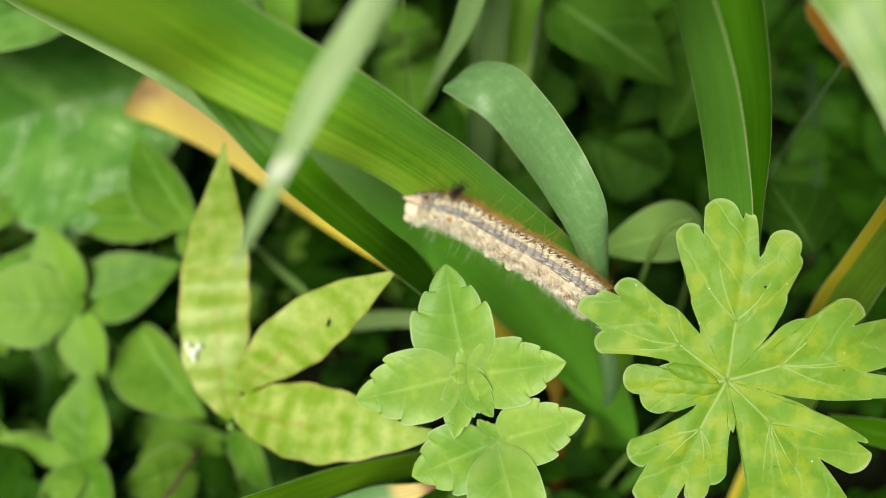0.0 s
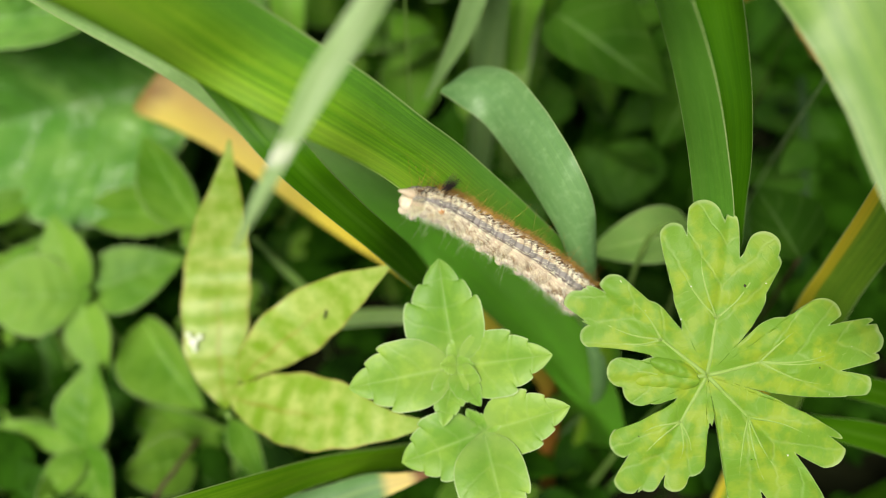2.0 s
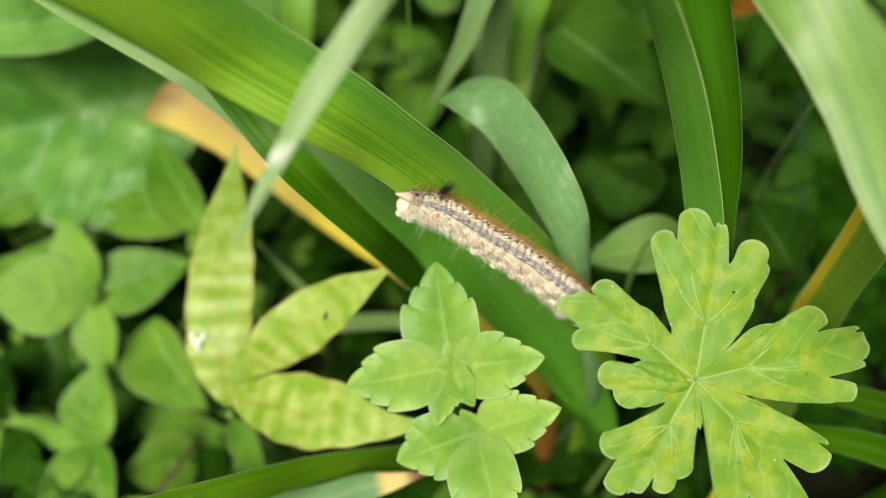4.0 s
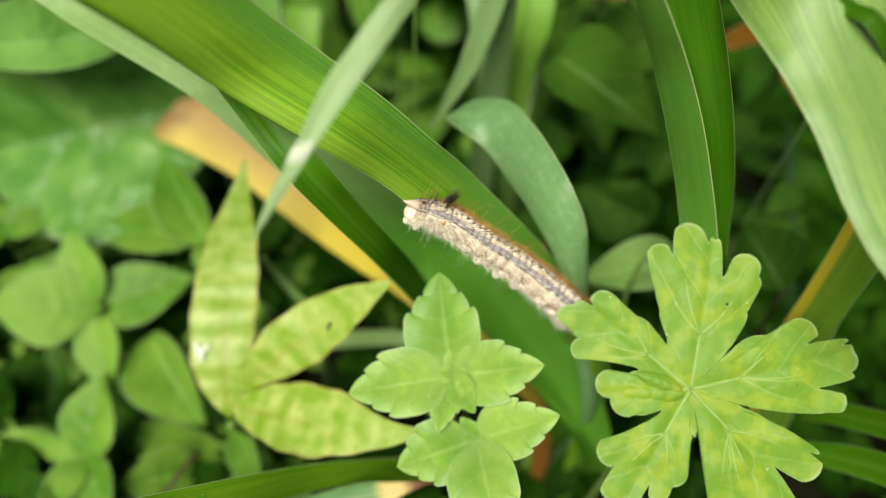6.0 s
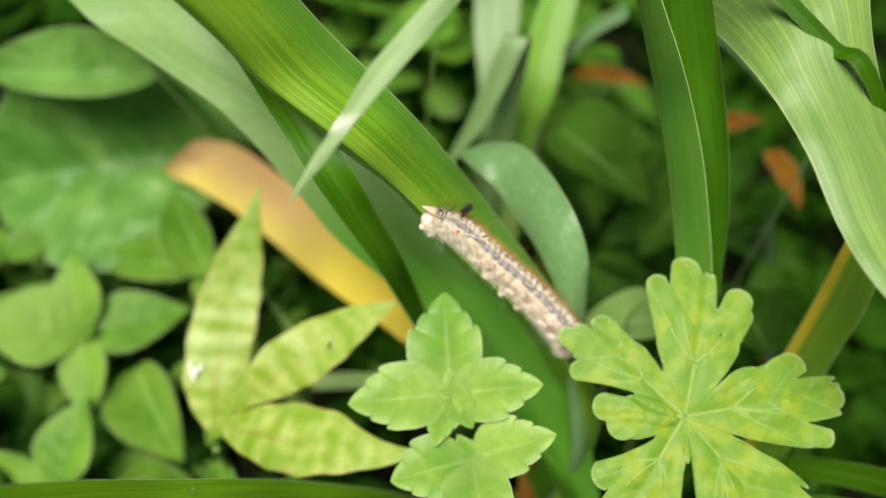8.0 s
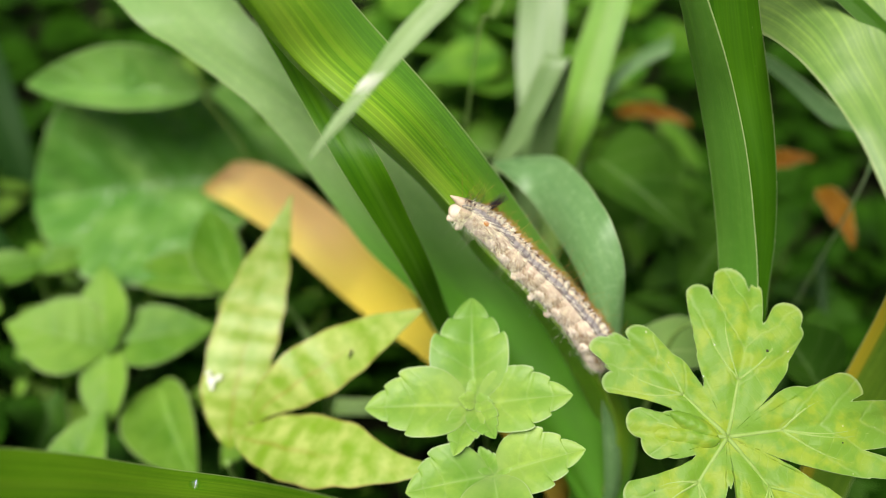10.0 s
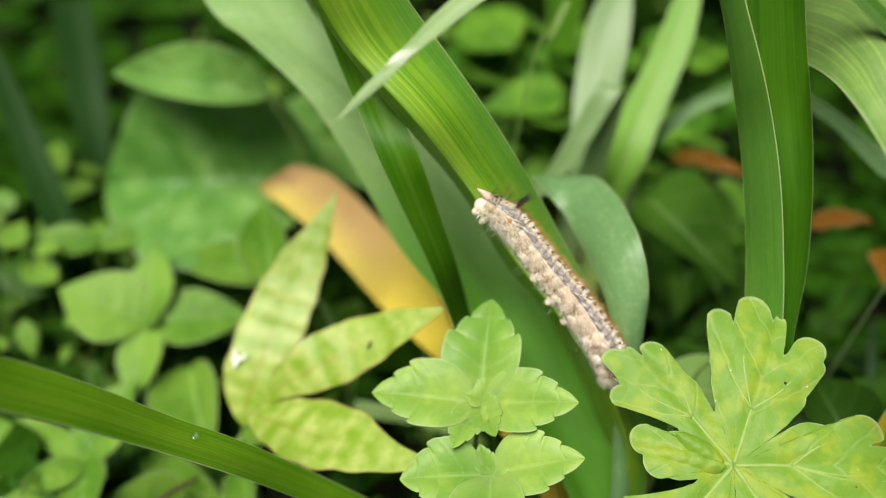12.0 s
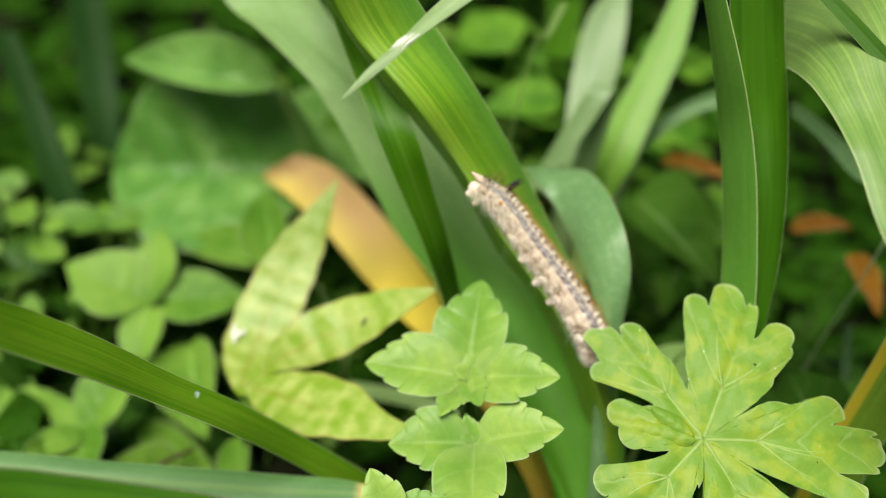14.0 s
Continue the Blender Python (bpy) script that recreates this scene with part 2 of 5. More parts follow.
YELLOW = yellow_mat()
BAMBOO = bamboo_mat()
HERB = broad_mat("herb_green", (0.18, 0.375, 0.045), (0.32, 0.5, 0.085), vein=(0.44, 0.57, 0.24), pairs=4.0, slant=0.0, rough=0.42, strength=0.2, rim=0.55, heart=1.0, quilt=0.4, mottle=0.6, spec=0.35)
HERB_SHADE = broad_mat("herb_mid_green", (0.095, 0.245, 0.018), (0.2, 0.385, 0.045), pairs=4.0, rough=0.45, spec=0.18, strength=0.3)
COARSE = broad_mat("coarse_leaf_green", (0.095, 0.27, 0.035), (0.21, 0.42, 0.085), vein=(0.18, 0.34, 0.12), pairs=7.0, rough=0.36, quilt=1.6, spec=0.5, crinkle=0.0028)
OVAL = broad_mat("oval_leaf_pale_green", (0.18, 0.37, 0.07), (0.3, 0.5, 0.14), vein=(0.36, 0.46, 0.16), pairs=4.0, rough=0.42, strength=0.5)
ARCH_LEAF = broad_mat("far_leaf_light_green", (0.045, 0.16, 0.008), (0.15, 0.33, 0.025), pairs=4.0, rough=0.45, spec=0.2, strength=0.2, rim=0.0)
# Darker leaf copy whose colour carries the shade of the back leaves.
FAR_LEAF = broad_mat("leaf_green_painted_shade", (0.035, 0.115, 0.008), (0.07, 0.185, 0.016), pairs=4.0, rough=0.45, spec=0.15, strength=0.2, rim=0.0)
# Near-black greens: the dark between the weeds is shade put into the colour.
SHADED_WILD = broad_mat("wild_leaf_painted_shade", (0.007, 0.032, 0.001), (0.03, 0.104, 0.005), vein=(0.04, 0.12, 0.01), pairs=4.0, rough=0.55, spec=0.04, rim=0.0)
RUST = broad_mat("dead_leaf_orange", (0.26, 0.11, 0.008), (0.46, 0.24, 0.02), vein=(0.14, 0.06, 0.01), rough=0.6)


def geranium_mat():
    """Lobes carry u along and v across their rib in centimetres; a second map holds the share of the way to the rim."""
    g = Nodes("geranium_green")
    p = g.place()
    u, v = g.uv()
    second = g.t.nodes.new("ShaderNodeUVMap")
    second.uv_map = "rim"
    share = g.t.nodes.new("ShaderNodeSeparateXYZ")
    g.t.links.new(second.outputs[0], share.inputs[0])
    big = g.noise(p, 170.0, 3.0)
    wob = g.noise(p, 240.0, 2.0)
    small = g.noise(p, 1300.0, 3.0)
    across = g.m("ABSOLUTE", v)
    t = g.m("ADD", g.m("DIVIDE", g.m("SUBTRACT", u, g.m("MULTIPLY", across, 1.25)), 0.95), g.m("MULTIPLY", wob, 0.45))
    lat = g.m("ABSOLUTE", g.m("SUBTRACT", g.m("FRACT", t), 0.5))
    lat = g.m("MULTIPLY", g.ramp(lat, 0.1, 0.0), g.ramp(u, 0.6, 1.1))
    tertiary = g.m("ABSOLUTE", g.m("SUBTRACT", g.m("FRACT", g.m("ADD", g.m("MULTIPLY", g.m("ADD", u, g.m("MULTIPLY", across, 0.9)), 3.6), g.m("MULTIPLY", wob, 1.6))), 0.5))
    tertiary = g.m("MULTIPLY", g.ramp(tertiary, 0.1, 0.0), 0.14)
    rib = g.ramp(across, 0.05, 0.012)
    veins = g.m("MAXIMUM", g.m("MAXIMUM", g.m("MULTIPLY", lat, 0.4), g.m("MULTIPLY", rib, 0.0)), tertiary)
    col = g.mix(g.ramp(big, 0.42, 0.64), (0.19, 0.365, 0.032), (0.315, 0.44, 0.034))
    col = g.mix(g.m("MULTIPLY", g.ramp(share.outputs[0], 0.6, 0.97), 0.35), col, (0.18, 0.36, 0.05))
    col = g.mix(g.m("MULTIPLY", g.ramp(g.noise(p, 60.0, 2.0), 0.4, 0.7), 0.3), col, (0.17, 0.35, 0.045))
    col = g.mix(g.m("MULTIPLY", veins, 0.5), col, (0.4, 0.54, 0.2))
    col = g.mix(g.m("MULTIPLY", small, 0.3), col, g.mix(1.0, col, (0.72, 0.82, 0.7), "MULTIPLY"))
    col = g.mix(g.m("MULTIPLY", g.ramp(share.outputs[0], 0.97, 0.998), 0.36), col, (0.52, 0.6, 0.36))
    speck = g.noise(p, 620.0, 1.0)
    col = g.mix(g.ramp(speck, 0.79, 0.82), col, (0.6, 0.66, 0.4))
    h = g.m("SUBTRACT", g.m("MULTIPLY", small, 0.3), g.m("MULTIPLY", veins, 0.8))
    return g.done(col, 0.48, g.bump(h, 0.45, 0.0005), 0.3)


GERANIUM = geranium_mat()


def plain_mat(name, low, high, scale=300.0, rough=0.6, through=0.0, bump=0.4, spec=0.28):
    g = Nodes(name)
    n = g.noise(g.place(), scale, 4.0)
    big = g.noise(g.place(), scale * 0.12, 2.0)
    col = g.mix(g.ramp(g.m("ADD", g.m("MULTIPLY", n, 0.6), g.m("MULTIPLY", big, 0.5)), 0.3, 0.8), low, high)
    return g.done(col, rough, g.bump(n, bump, 0.0004), through, spec=spec)


GVEIN = plain_mat("geranium_vein", (0.25, 0.415, 0.07), (0.35, 0.5, 0.14), through=0.25)
VEIN = plain_mat("vein_pale", (0.3, 0.46, 0.12), (0.4, 0.54, 0.2), through=0.2)
STEM = plain_mat("stem_green", (0.12, 0.24, 0.04), (0.22, 0.34, 0.08))
STEM_BROWN = plain_mat("stem_brown", (0.035, 0.022, 0.012), (0.1, 0.065, 0.03))
SPECK_DARK = plain_mat("speck_dark", (0.02, 0.02, 0.015), (0.06, 0.05, 0.03))
SPECK_PALE = plain_mat("speck_pale", (0.62, 0.66, 0.52), (0.8, 0.84, 0.7))
# Soil almost black so that its colour gives the shade under the plants.
SOIL = plain_mat("leaf_litter_soil_shaded", (0.004, 0.0045, 0.002), (0.017, 0.021, 0.008), 60.0, 0.95, bump=1.0, spec=0.04)


# ---- building helpers: all sizes in centimetres ----
U = 0.01


def mesh_of(name, verts, faces, material, uvs=None, smooth=True, second=None):
    me = bpy.data.meshes.new(name)
    me.from_pydata([tuple(c * U for c in p) for p in verts], [], faces)
    if uvs is not None:
        layer = me.uv_layers.new(name="uv")
        idx = np.zeros(len(me.loops), dtype=np.int32)
        me.loops.foreach_get("vertex_index", idx)
        layer.data.foreach_set("uv", np.asarray(uvs, dtype=np.float32)[idx].ravel())
        if second is not None:
            me.uv_layers.new(name="rim").data.foreach_set("uv", np.asarray(second, dtype=np.float32)[idx].ravel())
    if smooth:
        me.polygons.foreach_set("use_smooth", [True] * len(me.polygons))
    me.materials.append(material)
    me.update()
    return me


def part(name, me, parent, label=""):
    ob = new(name, me)
    ob.parent = parent
    return tagged(ob, label)


def thing(name, label, category, group="", kind=""):
    return tagged(new(name), label, category, group, kind)


def glide(points, steps):
    """A smooth line through the points: steps samples a stretch."""
    p = np.asarray(points, float)
    q = np.vstack([2 * p[0] - p[1], p, 2 * p[-1] - p[-2]])
    out = []
    for k in range(1, len(q) - 2):
        a, b, c, d = q[k - 1 : k + 3]
        for s in np.arange(steps) / steps:
            out.append(0.5 * (2 * b + (c - a) * s + (2 * a - 5 * b + 4 * c - d) * s * s + (3 * b - a - 3 * c + d) * s ** 3))
    out.append(p[-1])
    return np.array(out)


def unit(v):
    v = np.asarray(v, float)
    return v / max(np.linalg.norm(v), 1e-9)


def sheet(points, uvs, thick):
    """A grid of points (rows, columns, xyz) as a closed leaf of that thickness: verts, faces, uvs."""
    n, m, _ = points.shape
    along = np.gradient(points, axis=0)
    across = np.gradient(points, axis=1)
    nor = np.cross(across, along)
    nor /= np.maximum(np.linalg.norm(nor, axis=2, keepdims=True), 1e-9)
    top, low = points + nor * thick / 2, points - nor * thick / 2
    verts = np.vstack([top.reshape(-1, 3), low.reshape(-1, 3)])
    faces, half = [], n * m
    for i in range(n - 1):
        for j in range(m - 1):
            a, b, c, d = i * m + j, i * m + j + 1, (i + 1) * m + j + 1, (i + 1) * m + j
            faces.append((a, b, c, d))
            faces.append((half + d, half + c, half + b, half + a))
    rim = [(0, j) for j in range(m)] + [(i, m - 1) for i in range(1, n)] + [(n - 1, j) for j in range(m - 2, -1, -1)] + [(i, 0) for i in range(n - 2, 0, -1)]
    ids = [i * m + j for i, j in rim]
    flat, k = uvs.reshape(-1, 2), len(rim)
    for a in range(k):
        b = (a + 1) % k
        faces.append((2 * half + b, 2 * half + a, 2 * half + k + a, 2 * half + k + b))
    verts = np.vstack([verts, verts[ids], verts[[half + a for a in ids]]])
    return verts, faces, np.vstack([flat, flat, flat[ids], flat[ids]])


FRONT = unit((0.05, -0.62, 0.78))


def tube(points, radii, sides=8, cap=True):
    p = np.asarray(points, float)
    t = np.gradient(p, axis=0)
    verts, faces, uvs, prev = [], [], [], np.array((0.31, 0.87, 0.2))
    for i in range(len(p)):
        d = unit(t[i])
        a = unit(prev - d * (prev @ d))
        prev, b = a, np.cross(d, a)
        for k in range(sides):
            w = 2 * math.pi * k / sides
            verts.append(p[i] + radii[i] * (math.cos(w) * a + math.sin(w) * b))
            uvs.append((k / sides, i / max(1, len(p) - 1)))
    for i in range(len(p) - 1):
        for k in range(sides):
            a, b = i * sides + k, i * sides + (k + 1) % sides
            faces.append((a, b, b + sides, a + sides))
    if cap:
        faces.append(tuple(range(sides))[::-1])
        faces.append(tuple((len(p) - 1) * sides + k for k in range(sides)))
    return verts, faces, uvs


def blade_grid(rows, keel=0.0, keel_at=0.5, arch=0.0, ripple=0.0, cols=13, steps=8, seed=0, roll=0.0, roll_rate=5.0, wavy=0.0):
    """Points and uvs of a long leaf given by pairs of margin points; keel folds it at keel_at, arch bows it, as a share of its width."""
    r = np.asarray(rows, float)
    left, right = glide(r[:, :3], steps), glide(r[:, 3:6], steps)
    crease = glide(r[:, 6:], steps) if r.shape[1] == 9 else None
    mid = (left + right) / 2
    run = np.r_[0, np.cumsum(np.linalg.norm(np.diff(mid, axis=0), axis=1))]
    along = np.gradient(mid, axis=0)
    nor = np.cross(right - left, along)
    nor /= np.maximum(np.linalg.norm(nor, axis=1, keepdims=True), 1e-9)
    if (nor @ FRONT).mean() < 0:
        nor = -nor
    width = np.linalg.norm(right - left, axis=1)
    pts, uvs = np.zeros((len(mid), cols, 3)), np.zeros((len(mid), cols, 2))
    dice = random.Random(seed)
    ph = [dice.uniform(0, 6.3) for _ in range(4)]
    if wavy:
        span = right - left
        left, right = left + span * (wavy * np.sin(run * 4.6 + ph[3]) * np.clip(run, 0, 1))[:, None], right + span * (wavy * np.sin(run * 5.3 + ph[0]) * np.clip(run, 0, 1))[:, None]
    for j in range(cols):
        u = j / (cols - 1)
        fold = 1 - (abs(u - keel_at) / (keel_at if u < keel_at else 1 - keel_at))
        bow = 4 * u * (1 - u)
        off = (keel * fold + arch * bow) * width
        wave = roll * width * np.sin(run * roll_rate + ph[2] + 0.8 * u) * np.clip(run / 1.5, 0, 1) + ripple * width * (abs(u - 0.5) * 2) ** 2 * np.sin(run * 1.1 + ph[0] + 2.5 * (u > 0.5)) * (0.6 + 0.4 * np.sin(run * 0.37 + ph[1]))
        line = left + (right - left) * u
        if crease is not None:
            line = left + (crease - left) * (u / keel_at) if u < keel_at else crease + (right - crease) * ((u - keel_at) / (1 - keel_at))
        pts[:, j] = line + nor * (off + wave)[:, None]
        uvs[:, j, 0], uvs[:, j, 1] = u, run
    return pts, uvs


def rooted(rows, foot):
    """The rows with stations added that lead the leaf's lower end down to the ground at foot."""
    r = [tuple(map(float, a)) for a in rows]
    a = np.array(r[-1])
    c, half = (a[:3] + a[3:6]) / 2, (a[3:6] - a[:3]) / 2
    fold = a[6:] - c if len(a) == 9 else None
    f = np.array((*foot, -0.4))
    for s, w in ((0.4, 0.9), (0.75, 0.75), (1.0, 0.6)):
        p = c + (f - c) * s + np.array((0, 0, 0.12 * np.linalg.norm(f - c) * (s - s * s)))
        r.append((*(p - half * w), *(p + half * w), *(() if fold is None else p + fold * w)))
    return r


def grown(rows, cm):
    """The rows with a tapering end of that length added before the first."""
    r = np.array(rows, float)
    mid, half = (r[:, :3] + r[:, 3:6]) / 2, (r[:, 3:6] - r[:, :3]) / 2
    fold = r[0, 6:] - mid[0] if r.shape[1] == 9 else None
    way, turn = unit(mid[0] - mid[1]), unit(mid[0] - mid[1]) - unit(mid[1] - mid[2])
    out = []
    for s, w in ((1.0, 0.04), (0.72, 0.55), (0.38, 0.88)):
        p = mid[0] + unit(way + turn * s * 0.5 - np.array((0, 0, 0.35 * s * s))) * cm * s
        out.append((*(p - half[0] * w), *(p + half[0] * w), *(() if fold is None else p + fold * w)))
    return out + [tuple(a) for a in r]


def strap_leaf(label, rows, material, foot=None, thick=0.035, rib=0.0, rib_mat=None, name="strap_leaf", group="", category="leaf", margin=0.0, margin_mat=None, tip=0.0, node=None, **shape):
    top = thing(name, label, category, group)
    if tip:
        rows = grown(rows, tip)
    if foot is not None:
        rows = rooted(rows, foot)
    pts, uvs = blade_grid(rows, **shape)
    part("blade", mesh_of("blade", *sheet_args(pts, uvs, thick, material)), top)
    if margin:
        for j in (0, -1):
            v, f, uv = tube(pts[:, j], np.full(len(pts), margin), 5)
            part("margin", mesh_of("margin", v, f, margin_mat or VEIN, uv), top, "thin pale leaf margin")
    # Pale beads across the kink paint its white highlight.
    if node is not None:
        k = int(np.argmin(((pts[:, pts.shape[1] // 2] - np.array(node)) ** 2).sum(1)))
        for j in range(0, pts.shape[1] - 1, 3):
            v, f, uv = tube([pts[k - 2, j + 1], pts[k, j + 1] + FRONT * 0.03, pts[k + 2, j + 1]], (0.015, 0.032, 0.015), 7)
            part("kink", mesh_of("kink", v, f, SPECK_PALE, uv), top, "kink in the blade with a painted white highlight")
    if rib:
        k = shape.get("keel_at", 0.5)
        j = round(k * (pts.shape[1] - 1))
        across = np.linalg.norm(pts[:, -1] - pts[:, 0], axis=1)
        v, f, uv = tube(pts[:, j], rib * np.clip(across / across.max(), 0.15, 1), 6)
        part("midrib", mesh_of("midrib", v, f, rib_mat or material, uv), top, "raised midrib")
    return top


def sheet_args(pts, uvs, thick, material):
    v, f, uv = sheet(pts, uvs, thick)
    return v, f, material, uv


def ovate_grid(base, tip, width, normal, teeth=0, tooth=0.12, widest=0.4, cup=0.0, bend=0.0, quilt=0.0, point=1.0, rows=40, cols=13, ripple=0.0, seed=0, full=0.8, vee=0.0):
    """Points and uvs of a leaf from base to tip: egg-shaped, with round teeth, cupped across and bent along."""
    base, tip = np.asarray(base, float), np.asarray(tip, float)
    ax = tip - base
    ln = np.linalg.norm(ax)
    ax /= ln
    nor = unit(np.asarray(normal, float) - ax * (np.asarray(normal, float) @ ax))
    sx = np.cross(ax, nor)
    dice = random.Random(seed)
    ph = dice.uniform(0, 6.3)
    k = math.log(0.5) / math.log(widest)
    pts, uvs = np.zeros((rows, cols, 3)), np.zeros((rows, cols, 2))
    for i in range(rows):
        s = i / (rows - 1)
        w = (math.sin(math.pi * min(1.0, s ** k)) ** full) * (1 - s) ** (0.2 * point) * 1.1
        w = max(w, 0.012)
        if teeth:
            c = max(0.0, (s - 0.24) / 0.76) ** 1.2 * teeth + 0.1 * math.sin(ph)
            c = (c % 1.0) if s > 0.24 else 0.42
            b = math.sqrt(max(0.0, 1 - ((c - 0.42) / 0.58) ** 2)) if c > 0.42 else 0.5 + 0.5 * math.sin(math.pi * c / 0.84)
            w *= 1 + tooth * (b - 0.75)
        for j in range(cols):
            u = 2 * j / (cols - 1) - 1
            x = u * w * width / 2
            push = 0.08 * ln * abs(u) * (tooth * 2.0 if teeth else 0) * (1 - s)
            z = vee * width * abs(u) * w + cup * width * u * u * w + bend * ln * (s * s) + quilt * width * abs(math.sin(math.pi * (s * 5 - abs(u) * 0.9))) * (1 - abs(u)) * w
            z += ripple * width * u * u * math.sin(s * 17 + ph + (2 if u > 0 else 0))
            pts[i, j] = base + ax * (s * ln + push) + sx * x + nor * z
            uvs[i, j] = (0.5 + u / 2, s)
    return pts, uvs


def toothed_edge():
    """The edge of a leaf of unit length from base to tip, as reach along and half-width, with two forward teeth a side."""
    runs = (((0.0, 0.06), (0.06, 0.3), (0.14, 0.62), (0.25, 0.88), (0.38, 1.0), (0.5, 1.01), (0.6, 0.985), (0.65, 0.93), (0.667, 0.88), (0.656, 0.815), (0.641, 0.77)),
            ((0.641, 0.77), (0.69, 0.755), (0.75, 0.685), (0.798, 0.595), (0.807, 0.545), (0.798, 0.5), (0.788, 0.47)),
            ((0.788, 0.47), (0.85, 0.415), (0.92, 0.28), (0.97, 0.13), (1.0, 0.005)))
    return np.vstack([glide(r, 5)[:-1] for r in runs] + [np.array([(1.0, 0.005)])])


def toothed_grid(base, tip, width, normal, cup=0.0, bend=0.0, vee=0.0, quilt=0.0, cols=17, seed=0):
    """Points and uvs of a leaf whose side veins sweep forward into its teeth."""
    base, tip = np.asarray(base, float), np.asarray(tip, float)
    ax = tip - base
    ln = np.linalg.norm(ax)
    ax /= ln
    nor = unit(np.asarray(normal, float) - ax * (np.asarray(normal, float) @ ax))
    sx = np.cross(ax, nor)
    dice = random.Random(seed)
    lean = [dice.uniform(-0.03, 0.03), dice.uniform(-0.03, 0.03)]
    wide = [dice.uniform(0.94, 1.06), dice.uniform(0.94, 1.06)]
    edge = toothed_edge()
    mids = np.linspace(0, 1, len(edge)) ** 0.9
    pts, uvs = np.zeros((len(edge), cols, 3)), np.zeros((len(edge), cols, 2))
    for i, (a, w) in enumerate(edge):
        for j in range(cols):
            u = 2 * j / (cols - 1) - 1
            side, q = int(u > 0), abs(u)
            along = mids[i] + (a + lean[side] * w - mids[i]) * q ** 1.15
            x = u * w * wide[side] * width / 2
            z = vee * width * w * q * (1.3 - 0.6 * along) + cup * width * u * u * w + bend * ln * along * (along - 1)
            z += quilt * width * math.sin(math.pi * (mids[i] * 7.0)) * math.sin(math.pi * q) * w
            pts[i, j] = base + ax * (along * ln) + sx * x + nor * z
            uvs[i, j] = (0.5 + u / 2, mids[i])
    return pts, uvs


def toothed_leaf(parent, base, tip, width, normal, material, thick=0.025, **shape):
    pts, uvs = toothed_grid(base, tip, width, normal, **shape)
    return part("leaf", mesh_of("leaf", *sheet_args(pts, uvs, thick, material)), parent)


def leaf_part(parent, base, tip, width, normal, material, thick=0.03, label="", name="leaf", **shape):
    pts, uvs = ovate_grid(base, tip, width, normal, **shape)
    return part(name, mesh_of(name, *sheet_args(pts, uvs, thick, material)), parent, label)


def stalk(parent, points, r0, r1, material=None, name="stem", label="", steps=6):
    p = glide(points, steps)
    v, f, uv = tube(p, np.linspace(r0, r1, len(p)), 8)
    return part(name, mesh_of(name, v, f, material or STEM, uv), parent, label)


# ---- ground ----
def build_ground():
    verts, faces = [], []
    rings = [0.0, 8, 16, 24, 34, 46, 60, 80, 110, 150, 220, 400, 900, 2500, 6000]
    dice = random.Random(4)
    for i, r in enumerate(rings):
        for k in range(48):
            a = 2 * math.pi * k / 48
            z = dice.uniform(-0.7, 0.7) * min(1, r / 10) if r < 400 else 0
            verts.append((r * math.cos(a), 15 + r * math.sin(a), z - 0.3))
    for i in range(len(rings) - 1):
        for k in range(48):
            a, b = i * 48 + k, i * 48 + (k + 1) % 48
            faces.append((a, b, b + 48, a + 48))
    tagged(new("ground", mesh_of("ground", verts, faces, SOIL)), "soil under the plants, painted dark for shade", "ground", kind="structure")


build_ground()


# ---- the long leaves ----
strap_leaf("broad bright green lily leaf that carries the caterpillar", [
    (-7.05, 9.78, 22.35, -4.97, 11.20, 22.29, -6.82, 9.74, 22.45),
    (-5.74, 10.28, 20.82, -3.55, 11.71, 20.59, -5.56, 10.22, 20.95),
    (-4.74, 10.86, 19.32, -2.61, 11.88, 19.65, -4.54, 10.64, 19.48),
    (-3.10, 11.10, 17.80, -1.43, 12.03, 18.49, -2.74, 10.42, 18.38),
    (-1.79, 12.01, 16.13, -0.35, 12.06, 17.38, -1.40, 10.78, 17.05),
    (-0.88, 12.14, 15.13, 0.53, 12.33, 16.24, -0.50, 10.65, 16.28),
    (0.21, 12.08, 13.93, 1.52, 12.33, 15.07, 0.40, 10.30, 15.55),
    (1.53, 11.38, 13.40, 2.57, 12.14, 13.99, 1.50, 10.20, 14.60),
    (2.76, 11.79, 11.67, 3.64, 11.88, 12.83, 2.62, 10.26, 13.64),
    (3.87, 11.74, 10.05, 4.69, 11.55, 11.11, 3.78, 10.48, 12.22),
    (5.10, 11.91, 7.69, 5.71, 10.89, 8.97, 5.02, 10.66, 9.75),
], MAIN_GREEN, tip=14, foot=(5.5, 10.5), keel_at=0.25, arch=0.06, cols=25, ripple=0.008, rib=0.012, rib_mat=VEIN, margin=0.012)
